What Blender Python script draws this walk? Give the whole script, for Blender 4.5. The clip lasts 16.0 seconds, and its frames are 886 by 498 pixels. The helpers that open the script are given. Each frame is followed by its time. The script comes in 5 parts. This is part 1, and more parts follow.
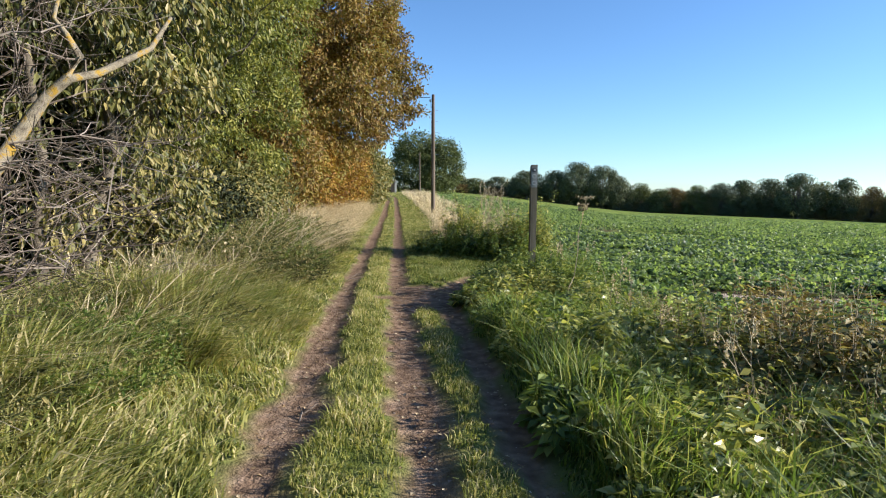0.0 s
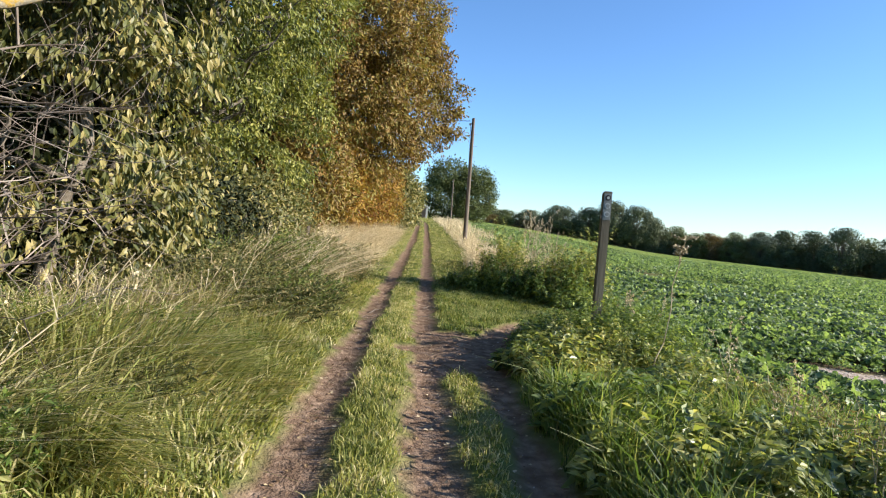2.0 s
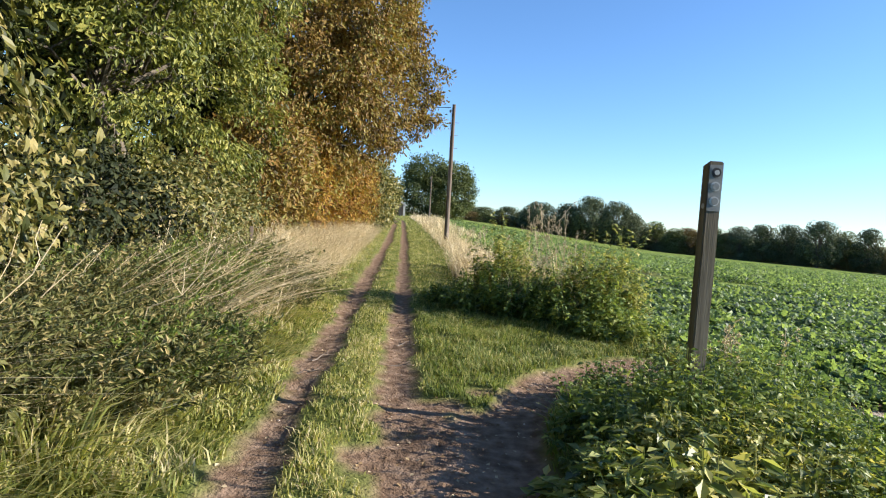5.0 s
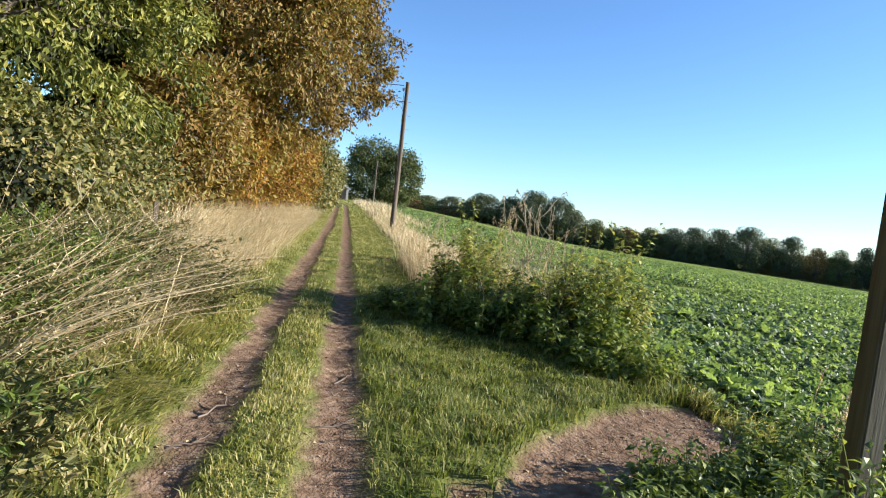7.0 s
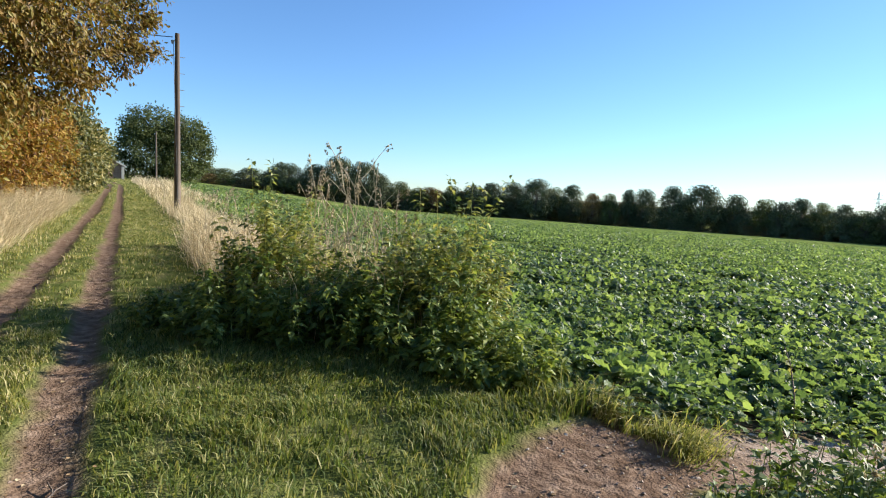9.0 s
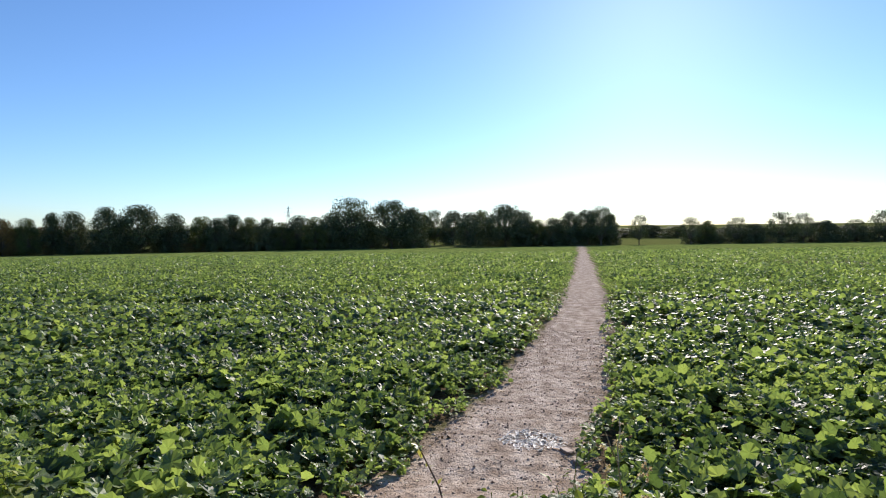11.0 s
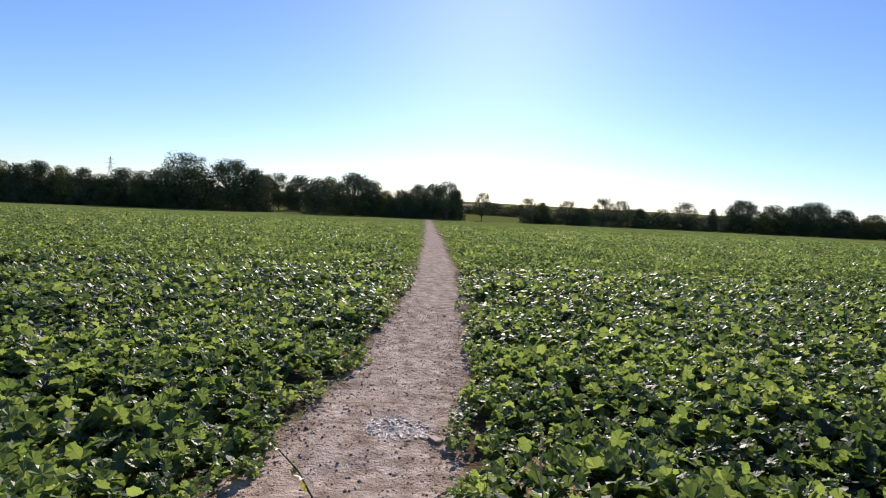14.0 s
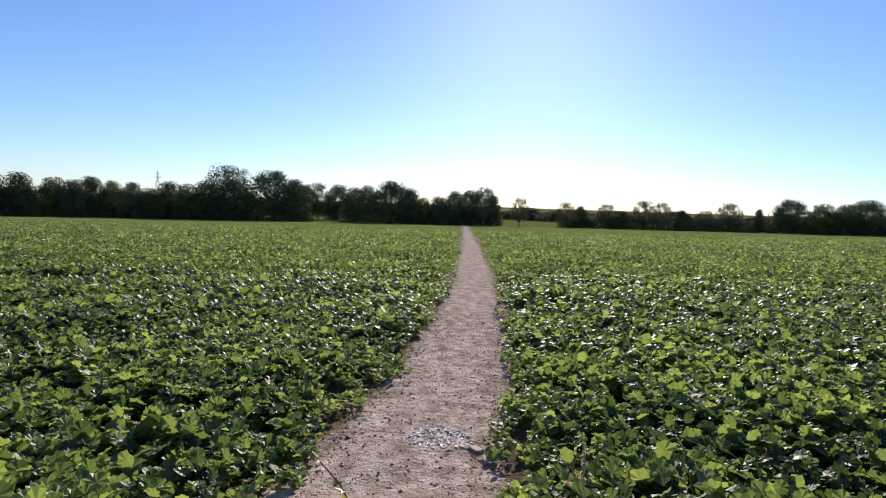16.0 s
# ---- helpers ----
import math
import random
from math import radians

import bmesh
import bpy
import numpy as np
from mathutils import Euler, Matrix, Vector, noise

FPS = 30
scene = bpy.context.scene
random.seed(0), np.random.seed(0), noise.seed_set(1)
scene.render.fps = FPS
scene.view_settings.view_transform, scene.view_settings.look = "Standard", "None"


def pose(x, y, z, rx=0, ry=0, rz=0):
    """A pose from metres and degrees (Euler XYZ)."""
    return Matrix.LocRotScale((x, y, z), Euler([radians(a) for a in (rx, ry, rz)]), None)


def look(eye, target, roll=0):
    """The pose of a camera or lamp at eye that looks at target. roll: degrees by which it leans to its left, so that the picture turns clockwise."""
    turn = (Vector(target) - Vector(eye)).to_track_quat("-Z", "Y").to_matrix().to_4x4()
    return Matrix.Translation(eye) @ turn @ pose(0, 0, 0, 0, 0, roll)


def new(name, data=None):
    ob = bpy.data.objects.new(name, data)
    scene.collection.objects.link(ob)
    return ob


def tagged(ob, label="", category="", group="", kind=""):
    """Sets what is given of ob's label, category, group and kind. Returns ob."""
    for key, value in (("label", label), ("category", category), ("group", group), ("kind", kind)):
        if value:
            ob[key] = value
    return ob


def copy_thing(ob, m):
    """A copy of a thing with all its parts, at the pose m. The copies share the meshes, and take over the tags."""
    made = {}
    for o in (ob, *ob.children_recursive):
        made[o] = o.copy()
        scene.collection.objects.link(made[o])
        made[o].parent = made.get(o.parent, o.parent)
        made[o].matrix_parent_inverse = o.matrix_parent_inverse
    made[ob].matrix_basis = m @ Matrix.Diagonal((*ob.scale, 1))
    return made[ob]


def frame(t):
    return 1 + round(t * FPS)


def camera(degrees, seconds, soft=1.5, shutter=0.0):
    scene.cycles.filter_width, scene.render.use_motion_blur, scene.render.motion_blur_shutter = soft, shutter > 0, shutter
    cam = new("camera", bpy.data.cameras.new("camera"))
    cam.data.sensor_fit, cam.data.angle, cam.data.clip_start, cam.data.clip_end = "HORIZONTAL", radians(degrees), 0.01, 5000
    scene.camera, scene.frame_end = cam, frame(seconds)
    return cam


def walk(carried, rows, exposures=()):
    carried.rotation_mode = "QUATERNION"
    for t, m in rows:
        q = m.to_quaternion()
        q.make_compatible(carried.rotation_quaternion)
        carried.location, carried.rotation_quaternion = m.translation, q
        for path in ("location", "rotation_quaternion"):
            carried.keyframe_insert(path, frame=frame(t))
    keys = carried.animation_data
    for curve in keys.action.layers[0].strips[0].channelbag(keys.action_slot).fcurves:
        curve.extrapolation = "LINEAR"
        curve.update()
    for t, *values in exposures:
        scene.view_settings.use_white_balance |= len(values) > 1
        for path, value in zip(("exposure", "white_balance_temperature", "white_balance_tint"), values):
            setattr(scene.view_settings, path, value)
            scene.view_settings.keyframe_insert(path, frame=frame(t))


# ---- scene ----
cam = camera(74.1, 16.0, soft=1.1)
METRES, EYE, TILT, LEAN, TURN = 12.3, 1.5, 0.0, 0.0, -5.3
ROWS = [
    (0.0, 0.0, 0.0, 0.0, 0.09, -5.69, -0.94),
    (0.5, -0.002, 0.0423, 0.0007, 2.0, -4.53, -2.9),
    (1.0, -0.0122, 0.0848, -0.0007, 2.5, -4.63, -1.76),
    (1.5, -0.0139, 0.1279, -0.0043, 1.75, -3.94, -2.17),
    (2.0, -0.0186, 0.175, -0.006, 3.03, -3.1, -4.92),
    (2.5, -0.0227, 0.2235, -0.0047, 1.15, -3.09, -2.0),
    (3.0, -0.0235, 0.2732, -0.0064, 1.9, -4.17, -4.43),
    (3.5, -0.0298, 0.3211, -0.0055, 0.09, -5.04, -3.08),
    (4.0, -0.0283, 0.3695, -0.0078, -0.69, -3.13, -4.45),
    (4.2, -0.0292, 0.3885, -0.0085, 0.9, -3.1, -4.3),
    (6.3, -0.0535, 0.5795, -0.011, 0.26, -3.85, -4.5),
    (6.5, -0.0555, 0.5973, -0.0114, -0.68, -4.94, -4.5),
    (7.0, -0.0572, 0.6443, -0.013, -4.71, -3.75, -7.4),
    (7.5, -0.0541, 0.6889, -0.0136, -7.89, -4.34, -5.3),
    (8.0, -0.0451, 0.7263, -0.0129, -10.6, -3.96, -5.15),
    (8.5, -0.0406, 0.7696, -0.0123, -17.07, -7.18, -4.02),
    (9.0, -0.0298, 0.8117, -0.0168, -23.56, -5.25, -3.19),
    (9.5, -0.0168, 0.8449, -0.012, -33.3, -5.78, -2.84),
    (10.0, -0.0009, 0.8771, -0.0118, -49.29, -9.48, -1.71),
    (10.2, 0.0045, 0.889, -0.0115, -55.8, -6.35, -1.7),
    (12.3, 0.0615, 0.944, -0.0063, -90.2, -6.1, -2.24),
    (12.5, 0.0624, 0.9446, -0.0063, -91.28, -4.95, -3.34),
    (13.0, 0.0645, 0.945, -0.0071, -91.36, -4.49, -3.2),
    (13.5, 0.0675, 0.9479, -0.0076, -90.94, -4.79, -3.67),
    (14.0, 0.0681, 0.9494, -0.0082, -89.56, -4.67, -3.33),
    (14.5, 0.0685, 0.9505, -0.0083, -87.32, -5.86, -2.68),
    (15.0, 0.0693, 0.9501, -0.0083, -86.74, -5.98, -2.73),
    (15.5, 0.0685, 0.9491, -0.0074, -86.88, -4.95, -2.42),
    (16.0, 0.0684, 0.9492, -0.0065, -85.97, -4.22, -2.1),
]
walk(cam, [(t, pose(0, 0, EYE, TILT, LEAN, TURN) @ pose(METRES * x, METRES * y, METRES * z, 90 + pitch, roll, yaw)) for t, x, y, z, yaw, pitch, roll in ROWS],
     exposures=[(0.0, 1.08, 6330, 12.5), (2.0, 1.27, 6400, 12.5), (7.8, 1.26, 6400, 12.5), (8.5, 1.1, 6330, 12.5), (9.0, 1.03, 6330, 12.5), (10.0, 0.85, 6300, 13), (12.5, 0.4, 6450, 25), (16.0, 0.4, 6450, 25)])

# ---- light ----
SUN_AZ, SUN_EL = 99.5, 21.0          # degrees clockwise from +y, degrees up
world = bpy.data.worlds.new("sky")
scene.world = world
world.use_nodes = True
wn = world.node_tree
sky = wn.nodes.new("ShaderNodeTexSky")
sky.sky_type, sky.sun_disc = "NISHITA", False
sky.sun_elevation, sky.sun_rotation = radians(SUN_EL), radians(SUN_AZ)
sky.air_density, sky.dust_density, sky.ozone_density = 1.0, 0.2, 4.5
sky.altitude = 500
clear = wn.nodes.new("ShaderNodeMix")          # clear cold autumn air
clear.data_type, clear.blend_type = "RGBA", "MULTIPLY"
clear.inputs["Factor"].default_value = 1.0
clear.inputs["B"].default_value = (0.855, 0.995, 1.08, 1)
wn.links.new(sky.outputs["Color"], clear.inputs["A"])
wn.links.new(clear.outputs["Result"], wn.nodes["Background"].inputs["Color"])
wn.nodes["Background"].inputs["Strength"].default_value = 0.096
sun_way = Vector((math.sin(radians(SUN_AZ)) * math.cos(radians(SUN_EL)), math.cos(radians(SUN_AZ)) * math.cos(radians(SUN_EL)), math.sin(radians(SUN_EL))))
sun_data = bpy.data.lights.new("sun", "SUN")
sun_data.energy, sun_data.angle, sun_data.color = 5.0, radians(0.5), (1.0, 0.93, 0.8)
sun = new("sun", sun_data)
sun.matrix_world = look(sun_way * 50, (0, 0, 0))


# ---- materials ----
def material(name, colours, rough=0.8, scale=3.0, fine=40.0, bump=0.3, vary="noise", through_light=0.0, spec=0.3, dist=0.01, tint=(1.25, 1.22, 0.7), grain=False):
    """colours: ramp from dark to light. vary: noise, island or object."""
    m = bpy.data.materials.new(name)
    m.use_nodes = True
    nt = m.node_tree
    b = nt.nodes["Principled BSDF"]
    b.inputs["Roughness"].default_value = rough
    b.inputs["Specular IOR Level"].default_value = spec
    co = nt.nodes.new("ShaderNodeTexCoord")
    ramp = nt.nodes.new("ShaderNodeValToRGB")
    while len(ramp.color_ramp.elements) < len(colours):
        ramp.color_ramp.elements.new(0.5)
    for i, c in enumerate(colours):
        ramp.color_ramp.elements[i].position = 0.15 + 0.7 * i / max(1, len(colours) - 1)
        ramp.color_ramp.elements[i].color = (*c, 1)
    n1 = nt.nodes.new("ShaderNodeTexNoise")
    n1.inputs["Scale"].default_value, n1.inputs["Detail"].default_value = scale, 5
    n2 = nt.nodes.new("ShaderNodeTexNoise")
    n2.inputs["Scale"].default_value, n2.inputs["Detail"].default_value = fine, 4
    stretch = nt.nodes.new("ShaderNodeMapping")
    stretch.inputs["Scale"].default_value = (1, 1, 0.05 if grain else 1)      # fibres run up the wood
    nt.links.new(co.outputs["Object"], stretch.inputs["Vector"])
    for n in (n1, n2):
        nt.links.new(stretch.outputs["Vector"], n.inputs["Vector"])
    mix = nt.nodes.new("ShaderNodeMath")
    mix.operation = "MULTIPLY_ADD"
    if vary == "noise":
        nt.links.new(n2.outputs["Fac"], mix.inputs[0])
        mix.inputs[1].default_value = 0.5
        half = nt.nodes.new("ShaderNodeMath")
        half.operation = "MULTIPLY_ADD"
        nt.links.new(n1.outputs["Fac"], half.inputs[0])
        half.inputs[1].default_value, half.inputs[2].default_value = 1.4, -0.45
        nt.links.new(half.outputs[0], mix.inputs[2])
    else:
        src = nt.nodes.new("ShaderNodeNewGeometry" if vary == "island" else "ShaderNodeObjectInfo")
        nt.links.new(src.outputs["Random Per Island" if vary == "island" else "Random"], mix.inputs[0])
        mix.inputs[1].default_value = 0.75
        half = nt.nodes.new("ShaderNodeMath")
        half.operation = "MULTIPLY_ADD"
        nt.links.new(n1.outputs["Fac"], half.inputs[0])
        half.inputs[1].default_value, half.inputs[2].default_value = 1.0, -0.38
        nt.links.new(half.outputs[0], mix.inputs[2])
    nt.links.new(mix.outputs[0], ramp.inputs["Fac"])
    nt.links.new(ramp.outputs["Color"], b.inputs["Base Color"])
    if bump:
        bp = nt.nodes.new("ShaderNodeBump")
        bp.inputs["Strength"].default_value, bp.inputs["Distance"].default_value = bump, dist
        nt.links.new(n2.outputs["Fac"], bp.inputs["Height"])
        nt.links.new(bp.outputs["Normal"], b.inputs["Normal"])
    if through_light:
        tr = nt.nodes.new("ShaderNodeBsdfTranslucent")
        warm = nt.nodes.new("ShaderNodeMix")          # light that comes through a leaf is yellower
        warm.data_type, warm.blend_type = "RGBA", "MULTIPLY"
        warm.inputs["Factor"].default_value = 1.0
        warm.inputs["B"].default_value = (*tint, 1)
        nt.links.new(ramp.outputs["Color"], warm.inputs["A"])
        nt.links.new(warm.outputs["Result"], tr.inputs["Color"])
        ms = nt.nodes.new("ShaderNodeMixShader")
        ms.inputs[0].default_value = through_light
        nt.links.new(b.outputs[0], ms.inputs[1])
        nt.links.new(tr.outputs[0], ms.inputs[2])
        nt.links.new(ms.outputs[0], nt.nodes["Material Output"].inputs["Surface"])
    return m


GRASS = material("green_grass", [(0.085, 0.108, 0.027), (0.225, 0.255, 0.064), (0.395, 0.38, 0.125), (0.58, 0.5, 0.29)], 0.55, 1.7, 8, 0, "island", 0.42)
LUSH = material("lush_grass", [(0.045, 0.08, 0.018), (0.12, 0.19, 0.036), (0.215, 0.28, 0.065), (0.34, 0.335, 0.13)], 0.5, 1.6, 8, 0, "island", 0.48, 0.4)
LAWN = material("lawn_grass", [(0.042, 0.068, 0.015), (0.115, 0.162, 0.034), (0.205, 0.235, 0.06), (0.34, 0.32, 0.13)], 0.55, 1.6, 8, 0, "island", 0.36, 0.3)
STRAW = material("dry_grass", [(0.352, 0.27, 0.142), (0.633, 0.512, 0.306), (0.891, 0.759, 0.503)], 0.6, 0.6, 8, 0, "island", 0.3, tint=(1.0, 0.98, 0.9))
WEED = material("weed_leaf", [(0.0888, 0.128, 0.0337), (0.237, 0.276, 0.0704), (0.4, 0.41, 0.13), (0.5, 0.46, 0.17)], 0.42, 0.7, 8, 0, "island", 0.42, 0.55)
NETTLE = material("nettle_leaf", [(0.07, 0.11, 0.028), (0.16, 0.225, 0.05), (0.32, 0.355, 0.09)], 0.5, 0.7, 8, 0, "island", 0.42, 0.35)
BROWNGREEN = material("brownish_weed_leaf", [(0.05, 0.06, 0.022), (0.115, 0.125, 0.04), (0.2, 0.195, 0.066), (0.34, 0.27, 0.12)], 0.65, 0.7, 8, 0, "island", 0.3)
TIPWEED = material("yellowing_bramble_leaf", [(0.087, 0.116, 0.029), (0.217, 0.261, 0.058), (0.377, 0.377, 0.102), (0.522, 0.478, 0.174)], 0.45, 0.7, 8, 0, "island", 0.4, 0.5)
DRYWEED = material("brown_weed", [(0.155, 0.124, 0.0466), (0.311, 0.232, 0.0932), (0.419, 0.342, 0.139)], 0.8, 0.7, 8, 0, "island", 0.2)
CROP = material("crop_leaf", [(0.048, 0.082, 0.041), (0.132, 0.19, 0.081), (0.222, 0.293, 0.12), (0.32, 0.39, 0.165)], 0.5, 0.4, 30, 0.2, "island", 0.45, 0.36, tint=(1.25, 1.3, 0.6))
OLIVE = material("olive_leaf", [(0.038, 0.048, 0.012), (0.105, 0.112, 0.029), (0.2, 0.182, 0.052), (0.34, 0.28, 0.11)], 0.5, 0.35, 8, 0, "island", 0.3, 0.4)
ASH = material("green_leaf", [(0.045, 0.06, 0.012), (0.12, 0.142, 0.029), (0.21, 0.225, 0.05), (0.35, 0.33, 0.085)], 0.5, 0.3, 8, 0, "island", 0.35, 0.4)
RUST = material("rust_leaf", [(0.07, 0.05, 0.015), (0.205, 0.115, 0.03), (0.265, 0.19, 0.048), (0.2, 0.19, 0.05)], 0.55, 0.3, 8, 0, "island", 0.3)
ORANGE = material("orange_leaf", [(0.09, 0.0437, 0.0148), (0.27, 0.127, 0.0247), (0.36, 0.224, 0.0445), (0.252, 0.224, 0.0495)], 0.55, 0.4, 8, 0, "island", 0.35)
FARLEAF = material("grey_green_leaf", [(0.0403, 0.0575, 0.0184), (0.092, 0.115, 0.0345), (0.149, 0.167, 0.0575)], 0.7, 0.2, 4, 0, "island", 0.25)
# near-black: the shade inside the hedge is put into this leaf colour
SHADELEAF = material("painted_shade_leaf", [(0.008, 0.012, 0.005), (0.02, 0.028, 0.01), (0.04, 0.045, 0.016)], 0.7, 0.5, 8, 0, "island", 0.1, 0.2)
WOODS = material("woodland_leaf", [(0.04, 0.055, 0.028), (0.085, 0.104, 0.046), (0.14, 0.155, 0.066)], 0.8, 0.15, 3, 0, "island", 0.08)
BROWNWOODS = material("brown_woodland_leaf", [(0.072, 0.054, 0.0216), (0.156, 0.102, 0.0336), (0.216, 0.156, 0.048)], 0.8, 0.15, 3, 0, "island", 0.2)
BARK = material("bark", [(0.05, 0.04, 0.03), (0.12, 0.1, 0.075), (0.2, 0.17, 0.13)], 0.9, 6, 60, 0.8)
LICHEN = material("lichen_bark", [(0.0691, 0.0547, 0.0392), (0.162, 0.137, 0.0976), (0.242, 0.208, 0.147), (0.288, 0.181, 0.0294), (0.334, 0.197, 0.0196)], 0.9, 9, 70, 0.8)
TWIG = material("bare_twig", [(0.06, 0.045, 0.034), (0.14, 0.108, 0.084), (0.27, 0.228, 0.19)], 0.85, 3, 40, 0, "island")
STALK = material("dead_stalk", [(0.22, 0.16, 0.09), (0.42, 0.34, 0.2), (0.55, 0.47, 0.32)], 0.8, 3, 40, 0, "island")
DEADHEAD = material("dead_flower_head", [(0.12, 0.075, 0.05), (0.24, 0.16, 0.11), (0.33, 0.24, 0.17)], 0.9, 3, 40, 0, "island")
LITTER = material("fallen_leaf", [(0.12, 0.07, 0.03), (0.3, 0.2, 0.1), (0.5, 0.4, 0.25)], 0.8, 3, 40, 0, "island")
STONE = material("pebble", [(0.216, 0.155, 0.115), (0.365, 0.27, 0.209), (0.675, 0.581, 0.486)], 0.8, 3, 40, 0.2, "island")
BLEACHED = material("bleached_straw", [(0.55, 0.5, 0.43), (0.72, 0.68, 0.61), (0.85, 0.82, 0.76)], 0.6, 3, 40, 0, "island")
EARTHCLOD = material("earth_clod", [(0.22, 0.17, 0.13), (0.38, 0.3, 0.235), (0.52, 0.43, 0.34)], 0.95, 3, 40, 0.4, "island", spec=0.05)
POSTWOOD = material("weathered_post_wood", [(0.1, 0.082, 0.054), (0.155, 0.13, 0.09), (0.215, 0.185, 0.132)], 0.85, 14, 110, 0.25, grain=True)
POLEWOOD = material("creosoted_pole_wood", [(0.06, 0.042, 0.03), (0.13, 0.1, 0.075), (0.22, 0.18, 0.14)], 0.8, 3, 50, 0.5, grain=True)
PLATE = material("waymark_plate", [(0.15, 0.155, 0.15), (0.27, 0.28, 0.27)], 0.5, 9, 50, 0.1)
DISC = material("waymark_disc", [(0.375, 0.39, 0.375), (0.525, 0.532, 0.51)], 0.5, 9, 50, 0.1)
GREYMETAL = material("galvanised_metal", [(0.3, 0.31, 0.32), (0.45, 0.46, 0.47)], 0.5, 9, 50, 0.1)
CABLE = material("black_cable", [(0.02, 0.02, 0.02), (0.04, 0.04, 0.04)], 0.6, 9, 50, 0)
BRICK = material("barn_brick", [(0.2, 0.12, 0.08), (0.3, 0.2, 0.14)], 0.9, 4, 30, 0.3)
RENDER_WALL = material("pale_render", [(0.42, 0.38, 0.31), (0.56, 0.52, 0.45)], 0.9, 4, 30, 0.3)
SLATE = material("slate_roof", [(0.05, 0.05, 0.055), (0.11, 0.11, 0.115)], 0.7, 4, 30, 0.3)

# the ground: soil, turf and crop soil blended by painted masks
EARTH = bpy.data.materials.new("ground_soil_and_turf")
EARTH.use_nodes = True
gt = EARTH.node_tree
gb = gt.nodes["Principled BSDF"]
gb.inputs["Roughness"].default_value = 0.95
gb.inputs["Specular IOR Level"].default_value = 0.0
gco = gt.nodes.new("ShaderNodeTexCoord")


def ground_noise(scale, detail=6):
    n = gt.nodes.new("ShaderNodeTexNoise")
    n.inputs["Scale"].default_value, n.inputs["Detail"].default_value = scale, detail
    gt.links.new(gco.outputs["Object"], n.inputs["Vector"])
    return n.outputs["Fac"]


def ground_ramp(fac, stops):
    r = gt.nodes.new("ShaderNodeValToRGB")
    while len(r.color_ramp.elements) < len(stops):
        r.color_ramp.elements.new(0.5)
    for e, (p, c) in zip(r.color_ramp.elements, stops):
        e.position, e.color = p, (*c, 1)
    gt.links.new(fac, r.inputs["Fac"])
    return r.outputs["Color"]


def ground_mix(fac, a, b):
    m = gt.nodes.new("ShaderNodeMix")
    m.data_type = "RGBA"
    gt.links.new(fac, m.inputs["Factor"])
    gt.links.new(a, m.inputs["A"])
    gt.links.new(b, m.inputs["B"])
    return m.outputs["Result"]


def ground_mask(name):
    a = gt.nodes.new("ShaderNodeAttribute")
    a.attribute_name = name
    return a.outputs["Fac"]


soil = ground_ramp(ground_noise(9.0), [(0.3, (0.125, 0.08, 0.052)), (0.5, (0.2, 0.133, 0.09)), (0.7, (0.3, 0.21, 0.148))])
pale = ground_ramp(ground_noise(5.0), [(0.3, (0.26, 0.2, 0.15)), (0.5, (0.44, 0.36, 0.285)), (0.7, (0.62, 0.53, 0.44))])
turf = ground_ramp(ground_noise(3.0), [(0.3, (0.08, 0.1, 0.025)), (0.5, (0.14, 0.16, 0.045)), (0.7, (0.22, 0.2, 0.08))])
cropfar = ground_ramp(ground_noise(0.9, 9), [(0.35, (0.08, 0.105, 0.03)), (0.5, (0.165, 0.215, 0.055)), (0.65, (0.25, 0.3, 0.085))])
cropsoil = ground_ramp(ground_noise(14.0), [(0.3, (0.06, 0.045, 0.03)), (0.7, (0.16, 0.12, 0.08))])
col = ground_mix(ground_mask("field"), turf, cropsoil)
col = ground_mix(ground_mask("farfield"), col, cropfar)
col = ground_mix(ground_mask("bare"), col, soil)
col = ground_mix(ground_mask("pale"), col, pale)
gt.links.new(col, gb.inputs["Base Color"])
gbump = gt.nodes.new("ShaderNodeBump")
gbump.inputs["Strength"].default_value, gbump.inputs["Distance"].default_value = 0.9, 0.036
relief = gt.nodes.new("ShaderNodeMath")
relief.operation = "MULTIPLY_ADD"
relief.inputs[1].default_value = 0.45
gt.links.new(ground_noise(55.0, 5), relief.inputs[0])
gt.links.new(ground_noise(13.0, 8), relief.inputs[2])
gt.links.new(relief.outputs[0], gbump.inputs["Height"])
gt.links.new(gbump.outputs["Normal"], gb.inputs["Normal"])

# ---- shape tools ----
rng = np.random.default_rng(7)


